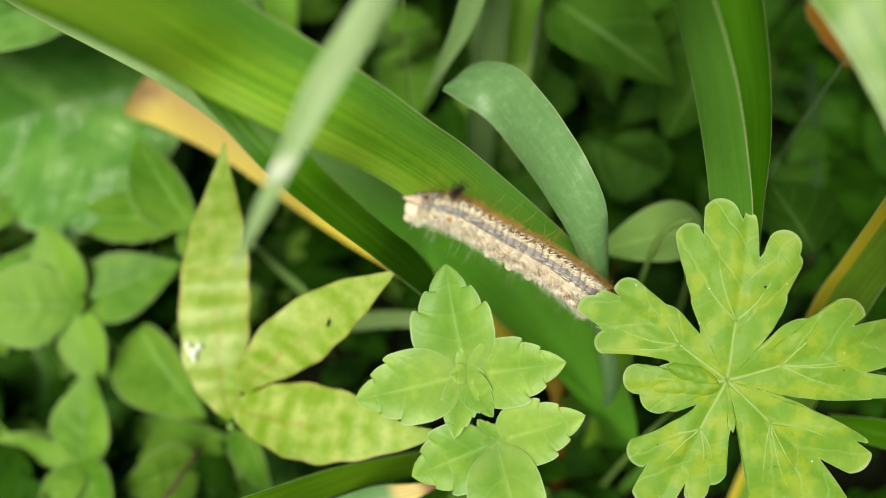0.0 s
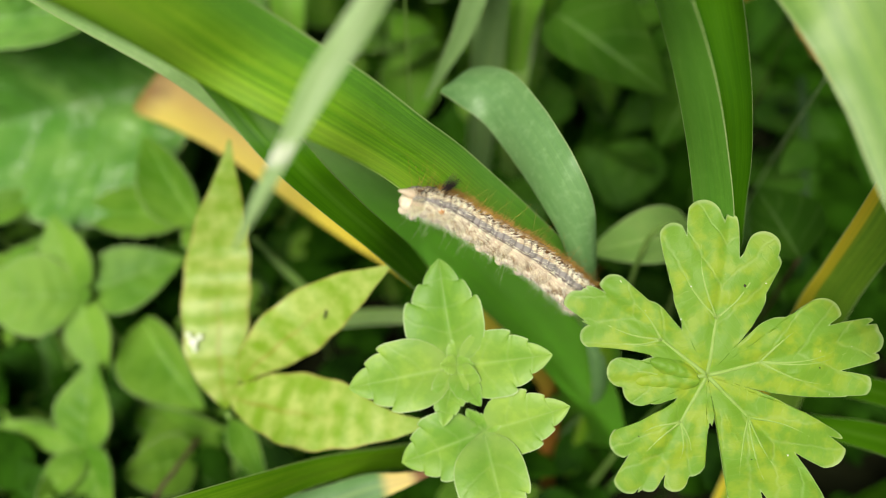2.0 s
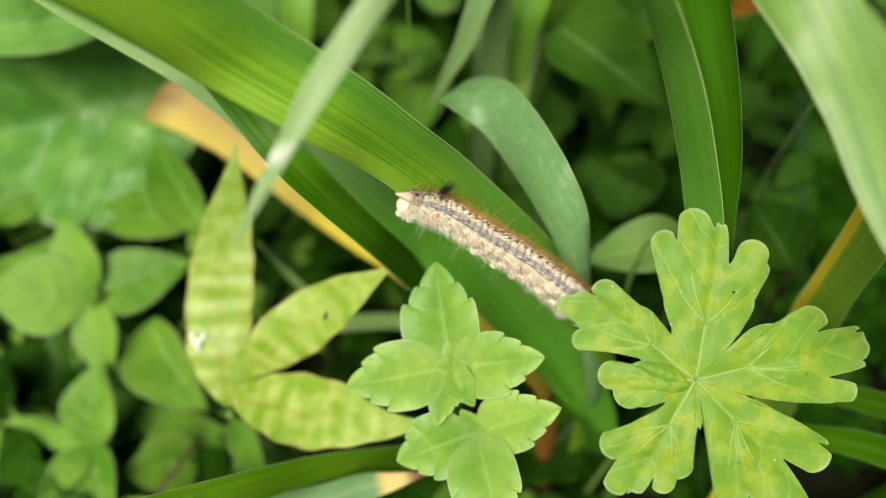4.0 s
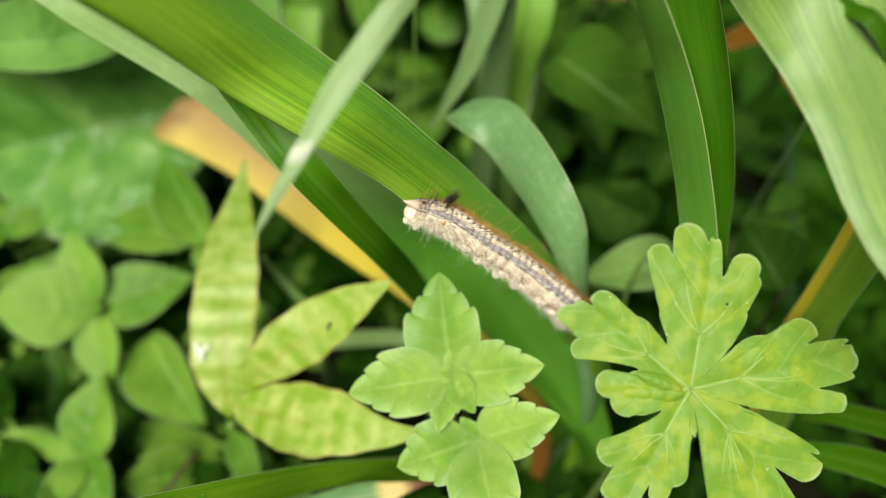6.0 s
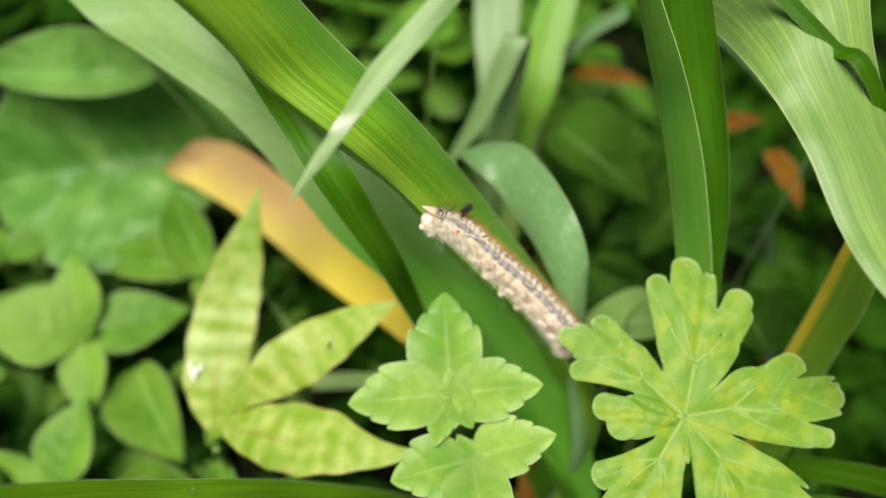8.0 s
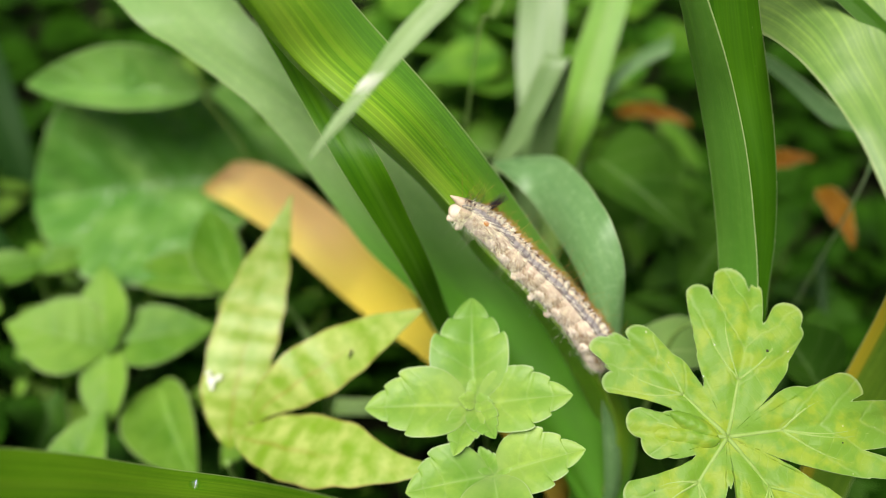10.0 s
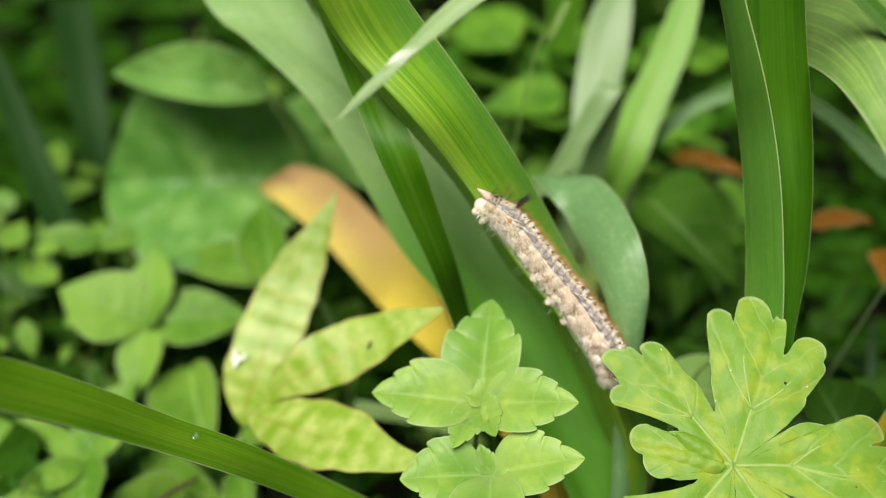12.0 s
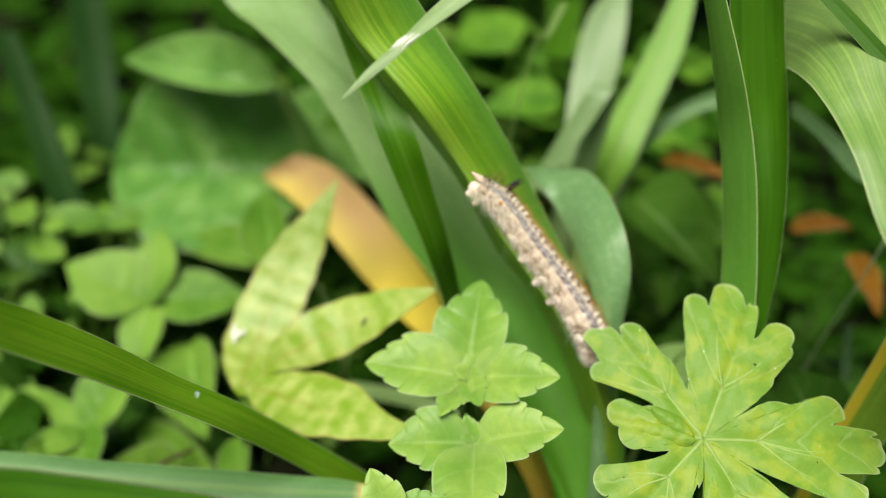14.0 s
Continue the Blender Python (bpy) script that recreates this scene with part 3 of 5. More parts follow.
strap_leaf("wide green lily leaf bending outwards, bluish sky sheen painted in", [
    (-12.30, 16.54, 17.87, -9.31, 17.54, 18.49),
    (-11.10, 15.89, 17.38, -8.10, 16.48, 18.12),
    (-9.68, 14.96, 17.35, -6.55, 15.81, 17.32),
    (-7.45, 14.18, 16.59, -4.56, 15.41, 16.57),
    (-6.50, 14.00, 15.89, -2.85, 15.11, 15.56),
    (-5.57, 13.75, 15.08, -1.17, 14.61, 14.21),
    (-4.64, 13.53, 14.13, 0.30, 14.21, 12.83),
    (-3.37, 13.27, 12.77, 2.05, 13.75, 11.51),
    (-1.78, 12.92, 11.72, 3.83, 12.62, 9.95),
    (0.09, 12.27, 10.66, 5.13, 11.31, 8.48),
    (2.05, 11.37, 9.34, 6.09, 10.20, 6.79),
    (3.98, 10.33, 7.55, 6.38, 9.42, 5.41),
], SKY_SHEEN, tip=16, foot=(5.0, 12.0), keel=-0.08, arch=0.05, ripple=0.01, margin=0.013)
strap_leaf("narrow dark green lily leaf with brown flecks", [
    (-6.15, 12.55, 19.29, -4.70, 12.48, 18.90),
    (-4.85, 11.49, 18.23, -3.38, 11.46, 17.93),
    (-3.68, 10.66, 17.15, -2.42, 10.73, 17.14),
    (-2.69, 10.53, 15.78, -1.75, 10.88, 15.73),
    (-1.72, 10.67, 14.18, -1.14, 11.35, 14.08),
    (-0.80, 11.00, 12.22, -0.62, 12.21, 11.95),
    (0.19, 11.34, 10.02, 0.32, 12.36, 9.50),
    (1.27, 11.53, 7.46, 1.41, 12.29, 6.93),
], DARK_GREEN, tip=12, foot=(1.5, 10.5), keel=-0.06, arch=0.0, margin=0.006, margin_mat=DROP_GREEN)
strap_leaf("yellowed dying lily leaf with a brown curled tip", [
    (-11.85, 20.07, 9.09, -11.27, 21.05, 9.59),
    (-11.36, 19.77, 9.02, -10.74, 21.29, 10.00),
    (-10.38, 19.45, 8.94, -9.15, 21.34, 9.92),
    (-7.97, 18.25, 8.71, -6.83, 19.95, 9.71),
    (-5.16, 16.42, 8.23, -4.34, 18.10, 9.38),
    (-3.26, 15.05, 8.23, -2.47, 16.50, 9.05),
    (-1.44, 13.75, 8.37, -0.93, 14.59, 8.64),
    (0.78, 12.09, 8.23, 1.45, 12.95, 8.53),
    (2.14, 11.44, 7.46, 2.96, 12.18, 7.65),
    (3.65, 11.24, 5.51, 4.38, 11.74, 5.62),
], YELLOW, foot=(4.6, 9.5), arch=0.04, ripple=0.02, rib=0.014)
strap_leaf("upright grey green lily leaf with pale margins", [
    (3.35, 13.53, 22.04, 3.71, 12.86, 22.45),
    (4.30, 13.33, 20.21, 4.75, 12.50, 20.84),
    (4.92, 13.19, 18.93, 5.45, 12.38, 19.63),
    (5.45, 12.77, 17.73, 6.05, 12.04, 18.42),
    (5.98, 12.35, 16.35, 6.62, 11.68, 17.01),
    (6.44, 11.77, 14.94, 7.19, 11.28, 15.40),
    (7.12, 11.04, 12.73, 7.84, 10.70, 13.05),
    (8.09, 9.81, 9.14, 8.72, 9.70, 9.44),
], STRAP_GREY, tip=14, foot=(6.8, 9.5), arch=0.06, margin=0.009)
strap_leaf("upright dark green lily leaf behind the grey green one", [
    (4.15, 14.20, 21.67, 5.60, 14.44, 21.59),
    (4.77, 13.75, 19.92, 6.41, 14.07, 19.76),
    (5.44, 13.31, 18.80, 6.78, 13.42, 18.77),
    (6.14, 12.74, 17.68, 7.14, 12.83, 17.65),
    (6.68, 12.35, 16.22, 7.53, 12.39, 16.22),
    (7.14, 11.87, 14.63, 7.79, 11.83, 14.62),
    (7.73, 11.11, 12.39, 8.24, 11.09, 12.46),
    (8.62, 9.98, 8.83, 9.07, 9.93, 8.99),
], MID_GREEN, tip=13, foot=(7.2, 10.0), keel=-0.05, arch=0.1, margin=0.006, margin_mat=MID_GREEN)
strap_leaf("light green lily leaf arching over", [
    (5.40, 17.50, 20.00, 7.2, 19.1, 23.9),
    (5.99, 14.45, 20.64, 8.0, 15.9, 24.0),
    (6.25, 12.34, 20.93, 8.37, 13.6, 23.2),
    (6.59, 11.39, 20.83, 8.70, 12.25, 22.0),
    (6.94, 10.76, 20.60, 9.05, 11.5, 21.2),
    (7.23, 10.13, 20.36, 9.29, 10.78, 20.62),
    (7.52, 9.68, 20.06, 9.54, 10.31, 20.31),
    (8.12, 8.60, 19.31, 9.94, 9.17, 19.54),
    (8.80, 7.45, 18.80, 10.43, 7.96, 19.00),
    (10.80, 6.00, 17.60, 12.14, 6.42, 17.77),
], ARCH_GREEN, keel=-0.04, arch=0.12, foot=(21, 3), rib=0.012, rib_mat=ARCH_GREEN, margin=0.013)
strap_leaf("short bluish lily leaf with a curled tip", [
    (-0.05, 14.87, 15.51, 0.02, 15.23, 15.30),
    (0.38, 14.76, 15.25, 0.81, 16.38, 15.08),
    (1.17, 14.47, 14.83, 1.78, 15.57, 15.72),
    (1.81, 13.72, 14.57, 2.50, 14.22, 15.97),
    (2.34, 12.88, 14.43, 3.05, 13.18, 15.88),
    (2.75, 12.25, 14.22, 3.47, 12.41, 15.66),
    (3.30, 11.66, 13.61, 3.96, 11.91, 14.82),
    (3.81, 11.18, 12.51, 4.25, 11.68, 13.43),
    (4.36, 10.82, 10.38, 4.71, 11.13, 10.86),
    (5.08, 10.11, 7.31, 5.47, 10.33, 7.72),
], GLAUCOUS, foot=(4.5, 11.0), arch=0.12, ripple=0.01, margin=0.006)
strap_leaf("green lily leaf with water drops lying across", [
    (-8.55, 1.80, 15.37, -7.96, 1.12, 14.87),
    (-7.86, 2.84, 14.36, -7.19, 2.03, 13.89),
    (-6.89, 3.76, 13.34, -6.46, 2.86, 13.03),
    (-5.77, 4.76, 12.06, -5.53, 3.87, 11.90),
    (-4.37, 5.84, 10.77, -4.28, 4.92, 10.67),
    (-2.81, 7.11, 9.02, -3.14, 6.17, 9.04),
    (-0.88, 8.25, 7.21, -1.88, 7.29, 7.32),
    (1.21, 9.56, 4.78, 0.04, 8.64, 4.70),
], DROP_GREEN, foot=(1.5, 12.0), keel=-0.1, keel_at=0.55, rib=0.012, rib_mat=DROP_GREEN, margin=0.01)
strap_leaf("bluish lily leaf low over the ground with a withered tip", [
    (-21.0, 1.2, -0.4, -20.6, 0.7, -0.4),
    (-18.0, 2.0, 5.0, -17.7, 1.3, 4.7),
    (-12.5, 3.4, 7.3, -12.3, 2.55, 6.9),
    (-7.82, 4.99, 7.69, -7.55, 4.1, 7.3),
    (-4.86, 5.95, 7.96, -4.6, 5.05, 7.6),
    (-3.03, 6.46, 8.2, -2.8, 5.65, 7.85),
    (-1.67, 6.9, 8.3, -1.45, 6.2, 8.05),
    (-0.76, 6.95, 8.45, -0.6, 6.55, 8.3),
    (0.01, 7.02, 8.53, 0.07, 6.88, 8.46),
    (0.59, 7.23, 8.28, 0.61, 7.20, 8.26),
], WITHERED, arch=0.1, keel=-0.06, margin=0.008)
strap_leaf("dark green lily leaf with a brown flecked margin low in front", [
    (-8.5, -1.7, 13.9, -8.2, -2.5, 13.4),
    (-6.18, 0.06, 13.19, -5.9, -0.75, 12.65),
    (-5.22, 0.65, 12.92, -4.95, -0.2, 12.4),
    (-4.05, 1.26, 12.64, -3.8, 0.4, 12.15),
    (-2.54, 1.9, 12.39, -2.35, 1.05, 11.9),
    (-0.88, 2.41, 11.9, -0.75, 1.6, 11.4),
    (0.4, 3.0, 10.2, 0.5, 2.3, 9.8),
], MID_GREEN, tip=6, foot=(1.5, 5.5), keel=-0.06, margin=0.016, margin_mat=STEM_BROWN)
strap_leaf("ageing lily leaf with ochre margin", [
    (10.93, 12.69, 18.18, 11.52, 12.11, 18.10),
    (10.80, 12.43, 16.19, 11.65, 11.74, 16.23),
    (10.84, 12.32, 14.20, 11.87, 11.62, 14.36),
    (10.81, 12.18, 12.14, 11.90, 11.60, 12.40),
    (10.74, 12.01, 10.41, 11.97, 11.48, 10.76),
    (10.84, 11.24, 6.80, 12.08, 10.91, 7.22),
], OCHRE, foot=(9.2, 5.5), keel=-0.12, margin=0.01)
strap_leaf("pale grass blade hanging down with a kinked tip", [*[
    (-3.11, 6.70, 19.39, -3.07, 6.71, 19.38),
    (-2.80, 7.28, 20.01, -2.54, 7.30, 20.01),
    (-2.43, 7.95, 20.56, -2.03, 7.85, 20.71),
    (-2.02, 8.78, 21.28, -1.45, 8.61, 21.36),
    (-1.49, 9.28, 21.95, -0.92, 9.26, 21.93),
    (-0.97, 9.78, 22.56, -0.42, 9.95, 22.47),
    (-0.12, 10.48, 23.59, 0.37, 10.88, 23.30),
], (2.7, 13.0, 27.5, 3.3, 13.2, 27.0), (8.0, 18.0, 30.0, 8.2, 18.2, 29.3), (18.0, 20.0, 25.0, 17.6, 20.3, 24.5), (25.0, 18.0, 9.0, 24.4, 18.2, 9.0), (26.0, 17.5, -0.4, 25.4, 17.7, -0.4)], PALE_GREEN, keel=0.12, thick=0.02, rib=0.012, node=(-2.41, 8.02, 20.48), name="grass_blade", category="grass")

# far blades
for label, mat, rows in (
    ("pale wide blade among the far leaves", FAR_PALE, [
    (0.24, 27.02, 19.40, 0.67, 27.06, 19.49),
    (-0.40, 25.70, 18.15, 1.16, 25.83, 18.27),
    (-0.23, 24.06, 15.83, 1.45, 24.40, 16.64),
    (0.32, 22.37, 13.92, 1.51, 22.63, 14.41),
    (0.74, 21.53, 11.92, 1.58, 21.67, 12.12),
]),
    ("light green blade among the far leaves", FAR_GREEN, [
    (2.60, 26.20, 20.05, 3.41, 26.21, 20.23),
    (2.34, 24.70, 17.69, 3.66, 24.76, 18.00),
    (1.92, 23.04, 15.55, 3.40, 23.09, 15.72),
    (1.77, 21.87, 13.82, 3.26, 21.94, 13.99),
    (2.00, 21.73, 12.23, 2.90, 21.74, 12.25),
]),
    ("light green blade behind the curled leaf", FAR_PALE, [
    (-0.75, 18.26, 12.00, -0.64, 18.26, 12.00),
    (-0.34, 18.59, 13.07, 0.03, 18.55, 13.01),
    (0.08, 18.92, 14.19, 0.70, 18.88, 14.15),
    (0.46, 19.36, 15.56, 1.26, 19.37, 15.59),
    (0.97, 20.27, 16.88, 1.88, 20.26, 16.93),
]),
    ("light green broad blade among far leaves", ARCH_GREEN, [
    (1.82, 24.47, 13.31, 3.44, 24.41, 13.43),
    (1.76, 23.06, 11.39, 3.23, 22.90, 11.34),
    (1.86, 21.86, 9.99, 2.94, 21.70, 9.91),
    (2.15, 20.90, 7.61, 2.93, 20.90, 7.67),
]),
    ("light green short blade in the shade", FAR_GREEN, [
    (-7.48, 25.71, 11.53, -5.99, 26.02, 11.38),
    (-7.32, 24.72, 10.15, -6.02, 24.84, 9.84),
    (-7.36, 24.35, 8.13, -6.34, 24.40, 7.84),
]),
    ("grey green strap leaf with shade painted into its colour", FAR_SHADE, [
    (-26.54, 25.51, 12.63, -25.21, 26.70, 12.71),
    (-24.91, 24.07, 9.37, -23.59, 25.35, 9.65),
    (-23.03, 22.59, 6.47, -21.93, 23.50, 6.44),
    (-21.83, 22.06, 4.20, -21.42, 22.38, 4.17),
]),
    ("green strap leaf with shade painted into its colour", FAR_SHADE, [
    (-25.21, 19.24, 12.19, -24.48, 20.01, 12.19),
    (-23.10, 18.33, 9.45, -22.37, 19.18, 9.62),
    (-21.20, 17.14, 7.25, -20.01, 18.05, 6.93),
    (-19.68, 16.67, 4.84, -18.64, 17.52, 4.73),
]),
    ("thin bluish blade behind the upright leaf", GLAUCOUS, [
    (7.83, 22.20, 17.86, 7.99, 22.06, 17.43),
    (8.86, 20.91, 17.75, 8.85, 20.78, 17.29),
    (10.23, 19.35, 17.33, 10.11, 19.20, 16.76),
    (11.39, 17.76, 17.02, 11.29, 17.61, 16.48),
]),
    ("thin bluish blade bending away", GLAUCOUS, [
    (5.70, 25.35, 16.79, 5.80, 25.17, 16.17),
    (4.47, 25.17, 15.81, 4.57, 24.97, 15.18),
    (3.33, 24.76, 14.41, 3.72, 24.59, 13.95),
    (3.04, 25.26, 12.85, 3.22, 25.18, 12.67),
]),
    ("narrow dark blade high over the arching leaf", MID_GREEN, [
    (4.68, 14.01, 23.34, 4.90, 14.01, 23.57),
    (5.93, 13.15, 22.64, 6.20, 13.13, 22.85),
    (6.76, 12.51, 22.16, 7.01, 12.49, 22.43),
    (7.69, 11.86, 21.64, 7.89, 11.86, 21.93),
    (8.82, 11.03, 20.97, 8.98, 11.04, 21.25),
]),
    ("thin bright grass tip", ARCH_GREEN, [
    (-0.80, 18.80, 19.79, -0.54, 18.85, 19.84),
    (-1.04, 18.51, 18.72, -0.79, 18.53, 18.68),
    (-1.34, 18.72, 17.75, -1.26, 18.72, 17.73),
]),
    ("dark green upright blade in the shade", DARK_GREEN, [
    (-3.21, 32.31, 16.99, -1.51, 32.60, 17.33),
    (-2.41, 31.41, 13.16, -1.20, 31.63, 13.42),
    (-1.60, 30.15, 9.53, -0.51, 30.36, 9.77),
]),
    ("dark green lily blade lying low", DARK_GREEN, [
    (11.91, 10.93, 8.45, 11.96, 10.36, 8.11),
    (12.73, 10.09, 9.69, 12.74, 9.47, 9.30),
    (13.60, 9.05, 10.94, 13.58, 8.38, 10.51),
    (14.23, 7.88, 12.06, 14.17, 7.18, 11.59),
]),
    ("dark green lily blade lying low", DARK_GREEN, [
    (11.32, 9.38, 8.46, 11.40, 8.87, 8.21),
    (12.29, 8.64, 9.84, 12.29, 7.93, 9.44),
    (13.10, 7.69, 11.11, 13.02, 6.92, 10.64),
    (13.66, 6.64, 12.28, 13.56, 5.92, 11.81),
]),
    ("pale green stalk leaning among the weeds", ARCH_GREEN, [
    (-6.53, 14.90, 8.36, -6.39, 15.00, 8.38),
    (-5.68, 14.28, 7.68, -5.50, 14.44, 7.74),
    (-4.77, 13.82, 6.56, -4.55, 14.02, 6.64),
]),
    ("pale green stalk lying low behind the herbs", ARCH_GREEN, [
    (-4.28, 13.34, 5.01, -4.32, 13.88, 5.32),
    (-1.34, 13.32, 5.75, -1.58, 13.79, 6.04),
    (0.70, 13.08, 5.55, 0.67, 13.61, 5.84),
]),
    ("green stem among shaded leaves, darkened in colour for shade", FAR_SHADE, [
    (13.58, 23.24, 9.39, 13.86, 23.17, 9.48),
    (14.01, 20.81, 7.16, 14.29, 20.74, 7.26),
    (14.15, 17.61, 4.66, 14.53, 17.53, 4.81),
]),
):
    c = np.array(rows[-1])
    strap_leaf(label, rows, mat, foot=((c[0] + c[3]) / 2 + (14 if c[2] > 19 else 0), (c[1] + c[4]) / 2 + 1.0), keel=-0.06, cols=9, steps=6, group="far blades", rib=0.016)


# ---- bamboo grass with three leaves ----
def build_bamboo():
    top = thing("bamboo_grass", "yellow green bamboo grass with three wavy leaves, brown edged", "grass")
    for rows, seed in (([
    (-6.27, 8.94, 7.71, -6.15, 8.96, 7.68),
    (-6.71, 9.22, 7.74, -6.01, 9.37, 7.70),
    (-7.44, 9.93, 7.96, -5.93, 10.26, 7.85),
    (-7.87, 10.89, 8.35, -5.92, 11.42, 8.32),
    (-7.93, 12.25, 9.51, -5.87, 12.66, 9.39),
    (-7.49, 13.66, 10.91, -5.98, 13.80, 10.70),
    (-6.86, 14.65, 11.94, -6.22, 14.66, 11.84),
    (-6.43, 15.34, 12.78, -6.38, 15.35, 12.77),
], 1), ([
    (-5.69, 9.46, 8.44, -5.61, 9.47, 8.42),
    (-5.77, 9.77, 9.06, -5.10, 9.57, 8.78),
    (-5.44, 10.20, 9.87, -4.27, 9.64, 9.29),
    (-4.76, 10.78, 10.58, -3.38, 9.80, 9.97),
    (-3.74, 11.18, 11.28, -2.54, 10.25, 10.74),
    (-2.56, 11.29, 11.95, -1.88, 10.64, 11.56),
    (-1.20, 11.23, 12.57, -1.15, 11.20, 12.54),
], 2), ([
    (-6.20, 9.38, 7.99, -6.18, 9.23, 7.91),
    (-5.58, 9.47, 8.41, -5.70, 8.54, 8.16),
    (-4.46, 9.56, 9.06, -4.56, 7.72, 8.54),
    (-3.27, 9.29, 9.59, -3.39, 7.29, 8.89),
    (-2.26, 8.88, 9.90, -2.30, 7.22, 9.34),
    (-1.11, 8.17, 10.01, -1.04, 7.36, 9.79),
    (0.29, 7.70, 10.40, 0.32, 7.65, 10.38),
], 3)):
        pts, uvs = blade_grid(rows, keel=-0.05, keel_at=0.55, arch=0.05, ripple=0.07, roll=0.008, roll_rate=7.0, wavy=0.014, steps=22, seed=seed)
        part("leaf", mesh_of("leaf", *sheet_args(pts, uvs, 0.02, BAMBOO)), top)
    # Flat pale pieces stand in for a bright glint on the leaf.
    for p, size in (((-7.5, 10.8, 8.36), 0.15), ((-7.32, 10.95, 8.42), 0.1), ((-7.66, 10.98, 8.46), 0.09), ((-7.42, 10.6, 8.28), 0.08)):
        v, f, uv = tube([np.array(p) + FRONT * 0.05, np.array(p) + FRONT * 0.07, np.array(p) + FRONT * 0.085], (size, size * 0.9, size * 0.5), 9)
        part("patch", mesh_of("patch", v, f, SPECK_PALE, uv), top, "whitish patch painted for a glint")
    fleck = np.array((-3.02, 10.5, 11.0))
    v, f, uv = tube([fleck + np.array((0.02, 0.06, 0.08)) * k for k in (-1.4, -0.5, 0.5, 1.4)], (0.015, 0.035, 0.03, 0.012), 7)
    part("fleck", mesh_of("fleck", v, f, SPECK_DARK, uv), top, "small dark fleck")
    stalk(top, [(-6.3, 9.0, 7.0), (-6.4, 9.6, 5.5), (-6.2, 10.2, 3.0), (-6.0, 10.4, -0.4)], 0.12, 0.14, STEM, "stem", "green stem")


build_bamboo()


# ---- geranium ----
# each lobe: its body (place, half-width), then teeth (tip place, half-width; root place, half-width) about the leaf's centre
SINUS = ((52, 1.06), (119, 1.4), (163, 1.45), (222, 1.05), (277, 1.2), (347, 1.05))
UPPER_LOBE = ((0.17, 1.94, 1.18), (
    (-0.99, 3.28, 0.35, -0.62, 2.22, 0.61),
    (-0.29, 3.78, 0.44, -0.02, 2.42, 0.73),
    (-0.66, 3.68, 0.12, -0.39, 2.80, 0.37),
    (0.34, 3.65, 0.25, 0.31, 2.59, 0.44),
    (1.12, 3.16, 0.37, 0.70, 1.93, 0.67),
    (1.32, 2.79, 0.22, 0.91, 1.95, 0.45),
))
SIDE_LOBE = ((-1.57, 1.11, 0.68), (
    (-2.34, 1.95, 0.37, -1.59, 1.35, 0.58),
    (-3.17, 1.54, 0.34, -1.92, 1.17, 0.55),
    (-2.88, 1.78, 0.24, -2.07, 1.23, 0.40),
    (-2.79, 0.78, 0.29, -1.76, 0.91, 0.49),
))
FOLDED_LOBE = ((-1.25, -0.19, 0.61), (
    (-2.03, -0.05, 0.36, -1.40, -0.10, 0.55),
    (-1.58, -0.42, 0.41, -1.25, -0.25, 0.55),
))
LOW_LOBE = ((-0.79, -1.62, 0.88), (
    (-1.82, -1.71, 0.42, -0.95, -1.43, 0.70),
    (-1.67, -2.58, 0.43, -0.99, -1.78, 0.67),
    (-1.25, -2.67, 0.25, -0.84, -1.83, 0.51),
    (-0.65, -2.52, 0.33, -0.51, -1.73, 0.62),
    (-0.27, -2.15, 0.33, -0.32, -1.64, 0.47),
))
LONG_LOBE = ((1.42, -1.31, 0.95), (
    (2.84, -1.55, 0.49, 1.94, -1.18, 0.73),
    (2.85, -1.15, 0.23, 2.06, -0.96, 0.49),
    (2.31, -2.58, 0.63, 1.50, -1.57, 0.75),
    (1.87, -2.98, 0.46, 1.32, -1.86, 0.68),
    (1.08, -3.04, 0.39, 0.85, -1.85, 0.57),
))
BROAD_LOBE = ((1.69, 0.56, 1.04), (
    (2.56, 1.53, 0.49, 1.73, 0.85, 0.83),
    (3.50, 1.13, 0.53, 2.08, 0.68, 0.75),
    (3.79, 1.04, 0.31, 3.00, 0.92, 0.55),
    (3.78, 0.63, 0.23, 3.02, 0.71, 0.43),
    (3.46, 0.01, 0.37, 2.11, 0.21, 0.63),
    (3.08, -0.28, 0.22, 2.39, 0.03, 0.49),
))
# where the margin is slit between the teeth: turn, reach
SLITS = ((101.6, 3.39), (86.7, 3.68), (78.7, 2.89), (63.9, 3.29), (143.6, 3.14), (147.0, 3.55), (159.0, 3.15), (229.5, 2.69), (243.0, 3.2), (251.0, 2.61), (297.8, 3.03), (321.4, 2.75), (336.5, 3.2), (26.7, 3.04), (21.3, 3.9), (11.0, 3.99), (5.6, 3.1), (354.9, 3.29))
LOBES = (UPPER_LOBE, SIDE_LOBE, FOLDED_LOBE, LOW_LOBE, LONG_LOBE, BROAD_LOBE)


